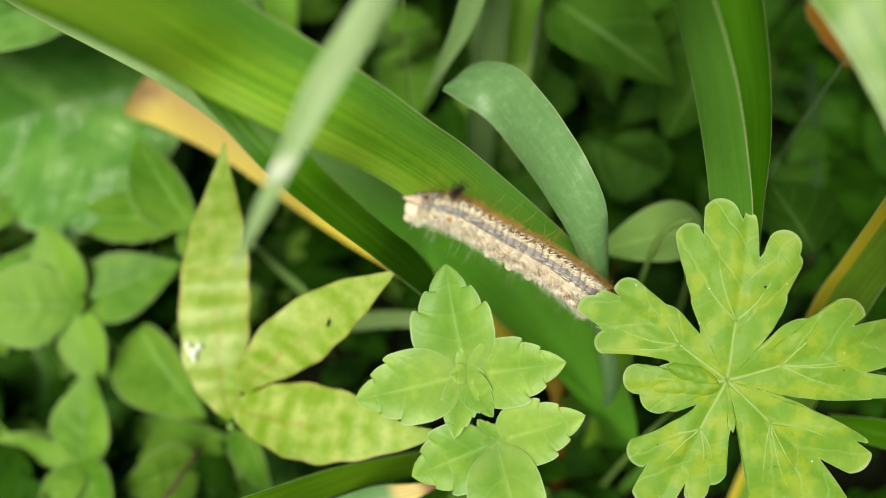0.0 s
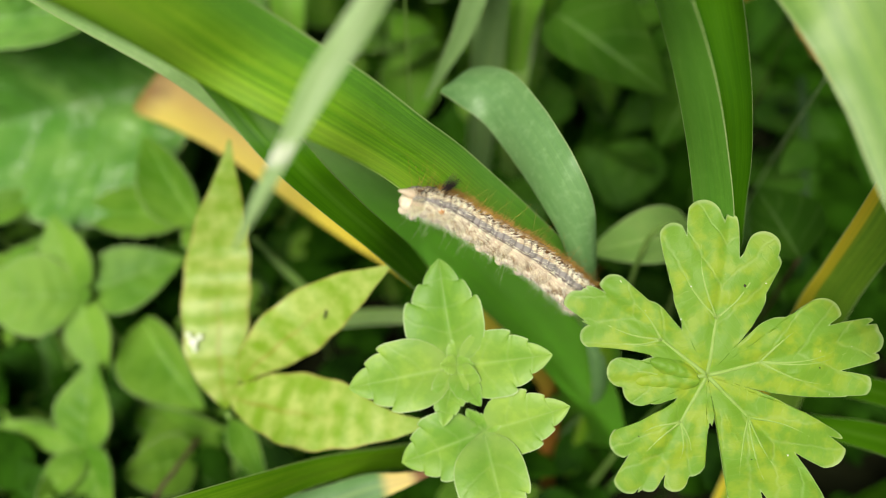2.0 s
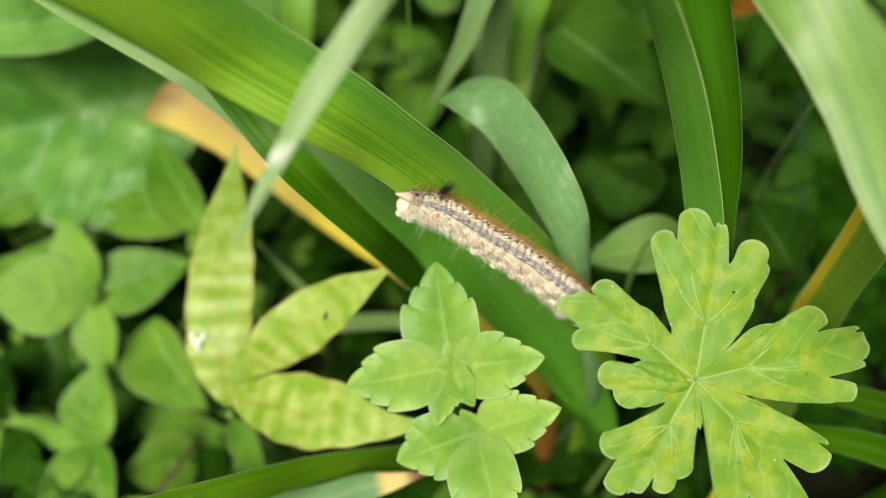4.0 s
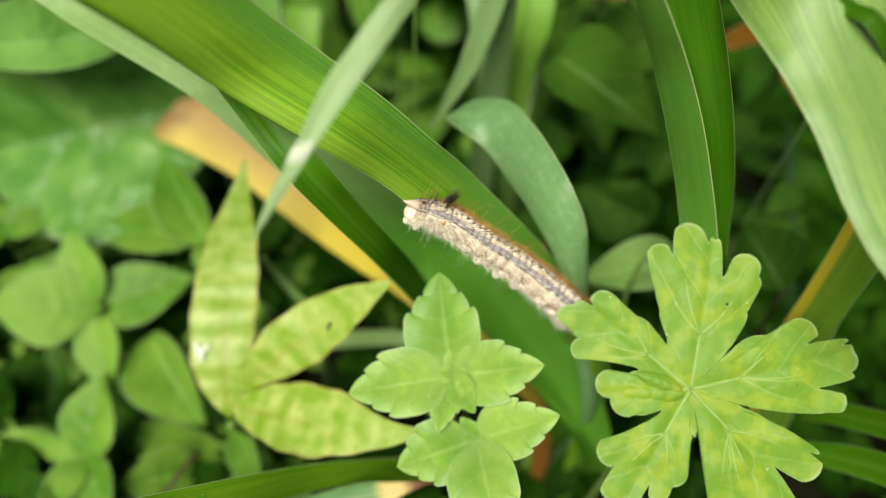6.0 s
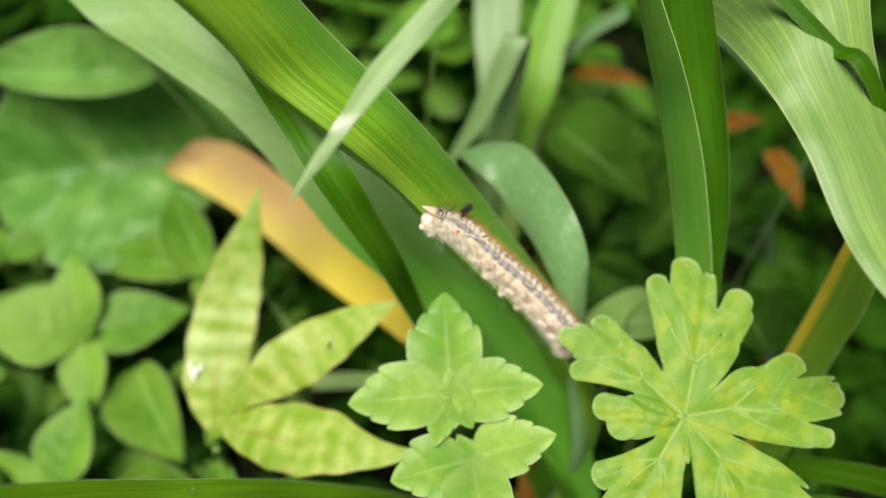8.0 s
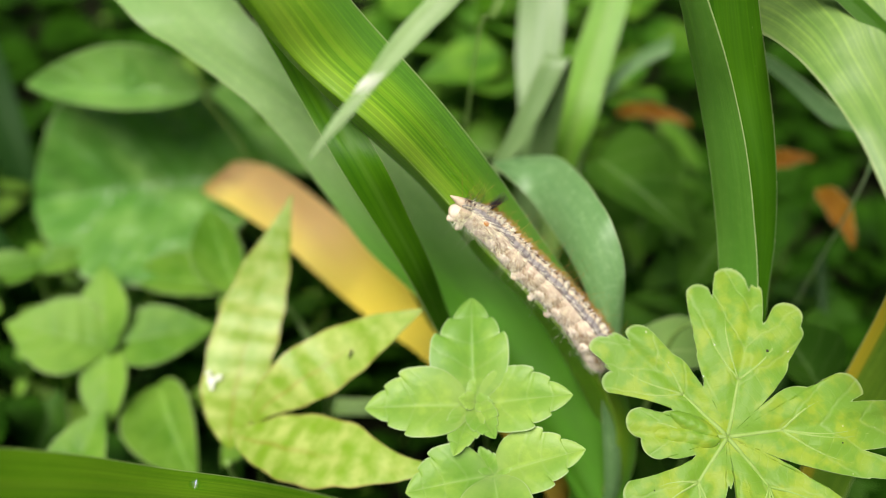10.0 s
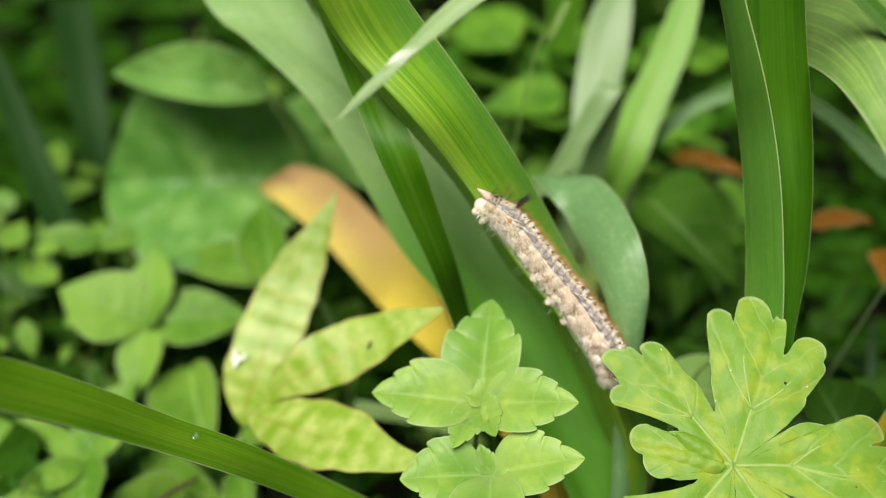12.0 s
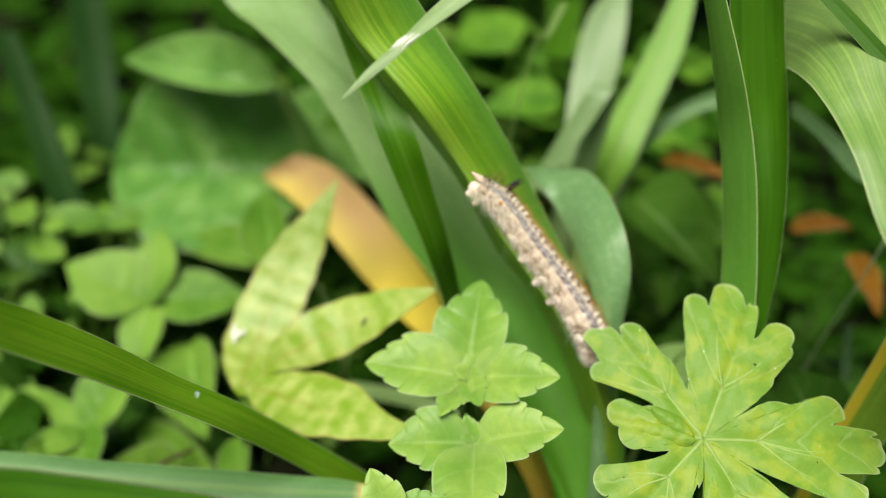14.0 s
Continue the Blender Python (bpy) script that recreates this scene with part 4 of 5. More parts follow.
def lobe_outline(body, teeth, first, last):
    """Turns and reaches of a lobe that is a union of round-ended teeth on a body; teeth may lean out past the lobe's ends."""
    stem = [(body[0] * t, body[1] * t, 0.25 + (body[2] * 0.92 - 0.25) * t) for t in np.linspace(0, 1, 14)]
    tips = []
    for tx, ty, tr, rx, ry, rr in teeth:
        tips += [(rx + (tx - rx) * t, ry + (ty - ry) * t, rr * 0.62 + (tr - rr * 0.62) * t) for t in np.linspace(0, 1, 12)]

    def far(d, discs):
        x, y, rad = np.array(discs).T
        along, off = x * math.cos(d) + y * math.sin(d), x * math.sin(d) - y * math.cos(d)
        hit = (np.abs(off) < rad) & (along > 0)
        return (along + np.sqrt(np.maximum(0, rad ** 2 - off ** 2)))[hit].max() if hit.any() else 0.0

    out = []
    for turn in np.arange(first[0] - 24, last[0] + 24.01, 0.5):
        d = math.radians(turn)
        r = far(d, stem + tips)
        if first[0] <= turn <= last[0]:
            for end, way in ((first, -1), (last, 1)):
                gap = abs(turn - end[0])
                if far(math.radians(end[0] + way * 2), tips) < end[1] * 1.2:
                    r = min(r, end[1] + 0.3 * gap)
                r = max(r, end[1] - 0.05 * gap)
            for at, reach in SLITS:
                at += 360 if at < first[0] else 0
                if at < last[0]:
                    r = min(r, reach + 5.5 * reach * abs(math.radians(turn - at)))
            out.append((turn, r))
        else:
            r = far(d, tips)
            if r > 1.25 * (first[1] if turn < first[0] else last[1]):
                out.append((turn, r))
    return np.array(out)


def build_geranium():
    centre, nor = np.array((6.77, 8.16, 13.02)), unit((-0.054, -0.61, 0.79))
    ex = unit(np.array((1, 0, 0)) - nor * nor[0])
    ey = np.cross(nor, ex)
    top = thing("geranium_leaf", "yellow green geranium leaf with six toothed lobes", "leaf")

    ribs = [math.degrees(math.atan2(b[1], b[0])) % 360 for b, _ in LOBES]

    def height(a, r):
        swell = 0.18 * (1 - math.exp(-r * 1.1)) - 0.012 * r * r
        near = min(abs((math.degrees(a) - b + 180) % 360 - 180) for b in ribs)
        gutter = -0.06 * math.exp(-((near * r / 9.0) ** 2)) * min(1, r)
        p = Vector((math.cos(a) * r * 0.9, math.sin(a) * r * 0.9, 3.3))
        return swell + gutter + 0.17 * noise.noise(p) * min(1, r / 2) + 0.05 * noise.noise(p * 3.1)

    def spot(a, r, lift=0.0):
        return centre + (ex * math.cos(a) + ey * math.sin(a)) * r + nor * (height(a, r) + lift)

    for k, (body, teeth) in enumerate(LOBES):
        first, last = SINUS[k], SINUS[(k + 1) % 6]
        if last[0] < first[0]:
            last = (last[0] + 360, last[1])
        outline = lobe_outline(body, teeth, first, last)
        rib = ribs[k]
        rings = np.r_[np.linspace(0.0, 0.9, 20), 0.95, 0.98, 1.0]
        pts, uvs = np.zeros((len(rings), len(outline), 3)), np.zeros((len(rings), len(outline), 2))
        rim = uvs.copy()
        for i, q in enumerate(rings):
            for j, (d, r) in enumerate(outline):
                inner = min(max(d, first[0]), last[0])
                limit = first[1] if d < first[0] else last[1]
                d = inner + (d - inner) * min(1.0, max(0.0, (q * r - limit) / max(0.1, r - limit)))
                pts[i, j] = spot(math.radians(d), q * r)
                off = math.radians(d - rib)
                uvs[i, j] = (q * r * math.cos(off), q * r * math.sin(off))
                rim[i, j] = (q, 0)
        v, f, uv = sheet(pts, uvs, 0.03)
        part("lobe", mesh_of("lobe", v, f, GERANIUM, uv, second=sheet(pts, rim, 0.03)[2]), top)
        # a vein down the lobe, forking into its larger teeth
        fork = np.array(body[:2]) * 0.72
        lines = [[fork * t for t in np.linspace(0.03, 1, 16)]]
        for tx, ty, tr, *_ in teeth:
            if tr > 0.25:
                end = np.array((tx, ty))
                bend = np.array((end[1] - fork[1], fork[0] - end[0])) * (0.09 if tx * fork[1] > ty * fork[0] else -0.09)
                lines.append([fork + (end - fork) * t + bend * math.sin(math.pi * t) for t in np.linspace(0, 1, 16)])
        for n, line in enumerate(lines):
            p = [spot(math.atan2(y, x), math.hypot(x, y), -0.012) for x, y in line]
            v, f, uv = tube(p, np.linspace(0.062, 0.044, len(p)) if n == 0 else np.linspace(0.044, 0.02, len(p)), 6)
            part("vein", mesh_of("vein", v, f, GVEIN, uv), top, "pale vein")
    # half of the small lobe is folded over and lies on top
    for d0, r0, d1, r1, wide, lift in ((215, 0.2, 187, 2.05, 0.85, 0.2), (190, 0.25, 168, 1.4, 0.5, 0.22)):
        base, tip = spot(math.radians(d0), r0, 0.12), spot(math.radians(d1), r1, lift)
        pts, uvs = ovate_grid(base, tip, wide, nor, teeth=3, tooth=0.1, widest=0.55, cup=-0.34, vee=0.0, full=0.5, rows=40, bend=-0.12, quilt=0.05)
        part("folded_flap", mesh_of("folded_flap", *sheet_args(pts, uvs, 0.03, GERANIUM)), top, "folded-over part of a lobe")
    for a, r, size, mat in ((72, 2.33, 0.035, SPECK_DARK), (104, 2.2, 0.02, SPECK_PALE), (118, 1.5, 0.02, SPECK_PALE), (62, 2.6, 0.018, SPECK_PALE), (318, 2.7, 0.022, SPECK_PALE), (300, 2.2, 0.016, SPECK_DARK), (8, 2.6, 0.018, SPECK_DARK), (225, 2.2, 0.016, SPECK_DARK)):
        p = spot(math.radians(a), r, 0.02)
        v, f, uv = tube([p - nor * size * 0.5, p, p + nor * size * 0.6], (size * 0.8, size, size * 0.4), 7)
        part("speck", mesh_of("speck", v, f, mat, uv), top)
    stalk(top, [tuple(centre - nor * 0.1), (6.75, 8.7, 11.5), (6.4, 9.2, 7.0), (6.0, 9.6, -0.4)], 0.06, 0.09, STEM, "petiole", "thin green leaf stalk")


build_geranium()


# ---- toothed herbs ----
UPN = (-0.2, -0.5, 0.84)


def build_herb(label, heart, leaves, stem, material=None, group="toothed herbs", thick=0.025, name="herb_plant", **shape):
    top = thing(name, label, "plant", group)
    for k, (tip, width, *more) in enumerate(leaves):
        base = more[0] if more else heart
        nrm = more[1] if len(more) > 1 else UPN
        if not shape:
            toothed_leaf(top, base, tip, width * 1.04, nrm, material or HERB, thick, cup=-0.18, vee=0.36, quilt=0.007, bend=-0.16, seed=k + 7)
            continue
        opts = dict(teeth=3, tooth=0.26, widest=0.46, cup=-0.16, vee=0.42, quilt=0.022, bend=-0.15, rows=73, cols=17, seed=k, full=0.62)
        opts.update(shape)
        leaf_part(top, base, tip, width, nrm, material or HERB, thick, **opts)
    thin = 0.35 if material is RUST else 1.0
    stalk(top, stem, 0.06 * thin, 0.1 * thin, STEM_BROWN if material in (RUST, SHADED_WILD, FAR_LEAF) else STEM)
    return top


build_herb("light green toothed herb shoot seen from above", (0.74, 8.65, 11.85), (
    ((0.15, 10.76, 13.64), 2.0),
    ((-1.98, 7.95, 11.7), 1.75),
    ((3.05, 8.46, 13.1), 1.6),
    ((0.47, 7.05, 11.68), 0.9),
    ((1.39, 7.44, 12.15), 0.75),
    ((0.77, 9.25, 12.5), 0.5, (0.74, 8.65, 11.95)),
    ((0.3, 8.5, 12.15), 0.45, (0.74, 8.65, 11.95)),
    ((1.2, 8.5, 12.25), 0.45, (0.74, 8.65, 11.95)),
), [(0.74, 8.65, 11.85), (0.9, 8.9, 9.0), (1.2, 9.2, 4.0), (1.3, 9.3, -0.4)])
build_herb("lower light green toothed herb shoot", (1.53, 7.25, 11.05), (
    ((3.53, 7.44, 12.42), 1.5),
    ((-0.52, 6.42, 10.75), 1.65),
    ((2.3, 4.6, 10.75), 1.75),
    ((1.05, 7.62, 11.55), 0.55),
    ((1.9, 7.6, 11.6), 0.5),
), [(1.53, 7.25, 11.05), (1.6, 7.6, 8.5), (1.8, 8.2, 4.0), (2.0, 8.4, -0.4)])
build_herb("small light green toothed herb shoot", (0.59, 3.93, 11.15), (
    ((-0.36, 4.4, 11.95), 1.0),
    ((1.44, 4.5, 11.9), 0.85),
    ((-0.6, 3.0, 10.9), 1.1),
    ((1.2, 2.6, 10.9), 1.1),
), [(0.59, 3.93, 11.15), (0.6, 4.4, 8.0), (0.8, 5.0, 4.0), (0.9, 5.2, -0.4)])

# smooth-edged herbs beside them
build_herb("pale green herb with opposite oval leaves in the shade", (-13.05, 13.85, 5.6), (
    ((-14.24, 15.84, 7.85), 2.2), ((-9.51, 15.19, 6.66), 2.5), ((-16.6, 13.2, 6.6), 3.0), ((-11.99, 11.04, 4.44), 1.9),
    ((-13.3, 14.6, 6.5), 0.9), ((-12.5, 13.6, 6.3), 0.8),
), [(-13.05, 13.85, 5.6), (-13.2, 14.2, 3.5), (-13.0, 14.3, -0.4)], HERB_SHADE, "oval-leaved herbs", teeth=7, tooth=0.05, cup=0.0, vee=0.1, widest=0.45, full=0.8)
build_herb("pale green herb with small oval leaves near the ground", (-12.4, 9.1, 2.9), (
    ((-12.18, 11.3, 5.3), 2.4), ((-13.3, 7.0, 3.2), 1.4), ((-10.9, 6.8, 3.2), 2.0), ((-15.4, 9.8, 3.1), 0.9), ((-11.4, 8.6, 3.4), 0.8),
), [(-12.4, 9.1, 2.9), (-12.4, 9.4, 1.5), (-12.3, 9.5, -0.4)], HERB_SHADE, "oval-leaved herbs", teeth=7, tooth=0.05, cup=0.0, vee=0.12, widest=0.45, full=0.8)
build_herb("round pale leaves on thin stalks", (-11.2, 13.8, 4.2), (
    ((-8.7, 10.7, 3.2), 2.8), ((-10.9, 8.4, 2.6), 2.3, (-9.0, 9.6, 1.3)), ((-7.3, 10.3, 1.1), 1.5, (-11.6, 11.1, 1.9)),
    ((-5.6, 7.9, 4.0), 1.2, (-6.8, 10.4, 4.2)),
), [(-11.2, 13.8, 4.2), (-10.5, 12.0, 2.0), (-10.0, 11.0, -0.4)], HERB_SHADE, "oval-leaved herbs", teeth=0, cup=0.06, widest=0.5)
build_herb("ragged pale leaves behind the bamboo grass", (-9.0, 16.6, 7.3), (
    ((-13.9, 16.8, 6.9), 1.9), ((-11.0, 18.3, 9.6), 2.0, (-8.7, 15.9, 7.6)), ((-7.4, 14.2, 7.0), 1.5),
), [(-9.0, 16.6, 7.3), (-9.0, 16.4, 3.0), (-8.9, 16.3, -0.4)], HERB_SHADE, "oval-leaved herbs", teeth=5, tooth=0.12, cup=0.05)
build_herb("big crinkled coarse green leaf", (-9.5, 22.5, 9.0), (((-20.3, 20.5, 6.6), 9.4, (-9.5, 22.5, 9.0), (-0.1, -0.8, 0.6)), ((-14.0, 31.0, 10.0), 7.0, (-8.0, 24.6, 8.0))),
           [(-9.5, 22.5, 9.0), (-7.6, 24.0, 5.0), (-6.6, 25.0, -0.4)], COARSE, "coarse weeds", teeth=9, tooth=0.06, quilt=0.05, cup=-0.06, bend=-0.04, widest=0.52, full=0.6, ripple=0.01)
build_herb("pointed bluish green leaf standing free", (-11.9, 21.0, 12.9), (((-19.2, 20.5, 12.3), 2.7, (-11.9, 21.0, 12.9), (0.1, -0.65, 0.75)),),
           [(-11.9, 21.0, 12.9), (-10.2, 21.6, 9.0), (-9.8, 21.8, -0.4)], COARSE, "coarse weeds", teeth=9, tooth=0.04, cup=0.06, bend=-0.02, widest=0.42)
build_herb("green oval leaf, dulled in colour for shade", (11.4, 14.0, 10.0), (((10.2, 16.1, 10.9), 2.2),),
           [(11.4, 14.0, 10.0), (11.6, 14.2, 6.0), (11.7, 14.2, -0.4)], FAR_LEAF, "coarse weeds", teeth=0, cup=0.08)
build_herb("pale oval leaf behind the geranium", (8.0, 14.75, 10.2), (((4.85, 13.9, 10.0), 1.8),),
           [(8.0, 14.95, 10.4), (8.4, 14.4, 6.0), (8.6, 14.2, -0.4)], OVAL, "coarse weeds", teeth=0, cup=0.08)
build_herb("heart-shaped leaves painted darker for shade", (8.5, 27.0, 9.2), (((8.1, 20.3, 8.3), 3.0, (9.6, 22.6, 9.8)), ((6.4, 24.7, 6.4), 5.0, (7.4, 28.0, 9.0)), ((5.2, 26.5, 8.2), 3.4, (8.6, 28.1, 9.5)), ((7.6, 19.8, 11.5), 3.0, (3.7, 22.8, 12.2))),
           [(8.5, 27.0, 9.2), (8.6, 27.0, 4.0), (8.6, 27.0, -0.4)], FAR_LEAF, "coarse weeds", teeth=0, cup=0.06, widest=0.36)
build_herb("small yellow green leaves at the side", (-17.6, 16.9, 6.0), (((-20.4, 15.3, 6.0), 1.7), ((-20.2, 15.0, 5.2), 1.3, (-18.2, 15.0, 5.1)), ((-15.9, 18.0, 6.4), 1.4)),
           [(-17.6, 16.9, 6.0), (-17.6, 16.9, 3.0), (-17.6, 16.9, -0.4)], HERB_SHADE, "oval-leaved herbs", teeth=0)
for base, tip, w in (((4.5, 27.1, 12.3), (7.5, 26.1, 13.2), 0.9), ((10.2, 24.1, 12.2), (12.1, 24.0, 13.4), 0.9), ((12.2, 22.6, 12.6), (13.5, 20.5, 11.8), 1.0)):
    build_herb("withered orange leaf on a thin stalk", base, ((tip, w),), [base, (base[0], base[1] + 0.4, 5.0), (base[0], base[1] + 0.5, -0.4)], RUST, "withered leaves", name="dead_leaf", teeth=0, cup=0.15, ripple=0.08)


# ---- undergrowth ----
def undergrowth(name, label, count, material, seed, area, size):
    dice = random.Random(seed)
    verts, faces, uvs = [], [], []
    for _ in range(count):
        x, y, z = area(dice)
        ln = dice.uniform(*size)
        if (x + 9.8) ** 2 + (y - 10.2) ** 2 < 14 or (x + 13) ** 2 + (y - 12.5) ** 2 < 16:
            z = min(z, 0.8)
        yaw, dip = dice.uniform(0, 2 * math.pi), dice.uniform(-0.7, 0.5)
        d = np.array((math.cos(yaw) * math.cos(dip), math.sin(yaw) * math.cos(dip), math.sin(dip)))
        nrm = (dice.uniform(-0.4, 0.4), dice.uniform(-0.7, 0.2), 1.0)
        p, q = ovate_grid((x, y, z), np.array((x, y, z)) + d * ln, ln * dice.uniform(0.4, 0.8), nrm, widest=dice.uniform(0.32, 0.5), cup=dice.uniform(-0.1, 0.12), bend=dice.uniform(-0.25, 0.05), rows=9, cols=7)
        v, f, u = sheet(p, q, 0.03)
        n = len(verts)
        verts.extend(v)
        faces.extend(tuple(i + n for i in a) for a in f)
        uvs.extend(u)
        foot = np.array((x, y, -0.5))
        sv, sf, su = tube([foot, foot + (0.2, 0.1, (z + 0.5) * 0.6), (x, y, z)], (0.06, 0.05, 0.04), 4, False)
        n = len(verts)
        verts.extend(sv)
        faces.extend(tuple(i + n for i in a) for a in sf)
        uvs.extend(su)
    tagged(new(name, mesh_of(name, verts, faces, material, np.array(uvs))), label, "undergrowth", kind="stuff")


def far_area(d):
    y = 20 + 130 * d.random() ** 1.6
    return d.uniform(-14 - 0.75 * y, 14 + 0.75 * y), y, d.uniform(0.3, 4.5 + 0.14 * max(0, y - 25))


# Lighter weeds stay left: their colour imitates light falling on that side.
def lit_side_area(d):
    x, y, z = far_area(d)
    return -abs(x) + 5, y, z


# Pale low weeds are moved left too, leaving the right darker.
def low_area(d):
    x, y, z = near_area(d)
    return x * 0.62 - 9, y, z


def near_area(d):
    y = d.uniform(-4, 22)
    return d.uniform(-24, 24), y, d.uniform(0.2, 2.5 + 0.06 * max(0, y))


undergrowth("undergrowth", "dense green weeds covering the ground far off, painted dark for shade", 2000, SHADED_WILD, 21, far_area, (2.0, 6.0))
undergrowth("undergrowth", "lighter green weeds on the left, their colour standing in for light", 130, HERB_SHADE, 22, lit_side_area, (1.5, 4.5))
undergrowth("undergrowth", "low weeds under the plants, shade painted into their green", 600, SHADED_WILD, 23, near_area, (1.5, 3.5))
def left_area(d):
    y = d.uniform(5, 24)
    return d.uniform(-26, -7), y, d.uniform(0.4, 3.0 + 0.12 * y)


def gap_area(d):
    y = d.uniform(29, 38)
    return d.uniform(-8, 6), y, d.uniform(9.0, 15.0)


def side_area(d):
    return d.uniform(-25, -14), d.uniform(13, 23), d.uniform(3.0, 6.5)


def behind_area(d):
    y = d.uniform(15, 26)
    return d.uniform(3, 16), y, d.uniform(1.5, 4.0 + 0.2 * y)


def top_area(d):
    return d.uniform(-12, 8), d.uniform(26, 48), d.uniform(3.0, 10.0)


undergrowth("undergrowth", "bright green small weeds in the open", 130, HERB_SHADE, 25, left_area, (1.6, 3.4))
undergrowth("undergrowth", "bright green weeds behind the lily leaves", 90, HERB_SHADE, 26, top_area, (2.0, 4.5))
undergrowth("undergrowth", "small yellow green weeds at the side", 80, HERB_SHADE, 28, side_area, (0.9, 2.0))
undergrowth("undergrowth", "green weeds between the herbs, shade painted in", 170, FAR_LEAF, 29, left_area, (1.5, 3.2))
undergrowth("undergrowth", "green leaves behind the geranium, darkened for shade", 60, FAR_LEAF, 30, behind_area, (2.0, 4.0))
undergrowth("undergrowth", "large light green leaves behind the far blades", 46, ARCH_LEAF, 27, gap_area, (3.0, 5.5))
undergrowth("undergrowth", "low pale weeds under the plants", 120, HERB_SHADE, 24, low_area, (1.0, 2.6))


def build_twig():
    top = thing("twig", "thin dry brown stalk leaning over the low leaves", "twig")
    stalk(top, [(-8.1, 9.4, 3.9), (-8.6, 8.2, 4.0), (-9.3, 7.2, 3.2), (-9.8, 6.4, -0.4)], 0.07, 0.09, STEM_BROWN, "stem")


build_twig()


def build_tendril():
    top = thing("vine_stem", "thin light green stem curving up behind the geranium leaf", "stem")
    stalk(top, [(6.98, 13.4, 12.24), (6.61, 13.4, 12.09), (6.32, 13.4, 11.59), (6.21, 13.4, 10.37), (6.24, 13.4, 9.04), (6.4, 13.5, 4.0), (6.5, 13.5, -0.4)], 0.07, 0.1, STEM, "stem")


build_tendril()


# ---- unseen shrubs added to block sky light from behind and beside ----
def build_unseen_shrub(label, centre, size, count, seed):
    dice = random.Random(seed)
    top = thing("shrub", label, "shrub", "shrubs around the spot")
    cx, cy, cz = centre
    stalk(top, [(cx, cy, cz), (cx + 3, cy + 2, cz * 0.5), (cx, cy, -1)], 1.2, 2.2, STEM_BROWN, "trunk")
    for k in range(5):
        a = 1.26 * k + 0.4
        stalk(top, [(cx, cy, cz * 0.6), (cx + 0.4 * size[0] * math.cos(a), cy + 0.4 * size[1] * math.sin(a), cz), (cx + 0.8 * size[0] * math.cos(a), cy + 0.8 * size[1] * math.sin(a), cz + 0.3 * size[2])], 1.0, 0.3, STEM_BROWN, "limb")
    verts, faces, uvs = [], [], []
    for _ in range(count):
        d = unit([dice.gauss(0, 1) for _ in range(3)]) * dice.uniform(0.45, 1.0) ** 0.5 * dice.choice((1.0, 0.92, 1.08))
        p = np.array(centre) + d * np.array(size)
        ln = dice.uniform(6, 10)
        way = unit((dice.uniform(-1, 1), dice.uniform(-1, 1), dice.uniform(-0.8, 0.3)))
        g, q = ovate_grid(p, p + way * ln, ln * 0.6, (dice.uniform(-0.6, 0.6), dice.uniform(-0.6, 0.6), 1), rows=5, cols=3, bend=-0.15)
        n = len(verts)
        verts.extend(g.reshape(-1, 3))
        uvs.extend(q.reshape(-1, 2))
        faces.extend((n + i * 3 + j, n + i * 3 + j + 1, n + i * 3 + j + 4, n + i * 3 + j + 3) for i in range(4) for j in range(2))
    tagged(part("crown", mesh_of("crown", verts, faces, SHADED_WILD, np.array(uvs)), top, "dense leaves that keep sky light out"), kind="stuff")


build_unseen_shrub("unseen leafy shrub added behind the weeds to block sky light", (0, 105, 75), (110, 62, 42), 3600, 51)
build_unseen_shrub("unseen leafy shrub added behind the weeds to block sky light", (75, 42, 66), (38, 70, 36), 2800, 52)
build_unseen_shrub("unseen leafy shrub added behind the weeds to block sky light", (-120, 95, 75), (60, 70, 40), 2000, 53)


# ---- the caterpillar ----
SPINE = np.array((-0.06, -0.04, -0.07)) + glide([(-0.46, 10.2, 16.82), (0.01, 10.31, 16.56), (0.58, 10.43, 16.08), (1.36, 10.43, 15.39), (2.28, 10.42, 14.65), (3.14, 10.34, 13.86), (3.66, 10.35, 13.2), (3.86, 10.33, 12.84)], 9)
DORSAL = np.array((0.33, 0.05, 0.92))


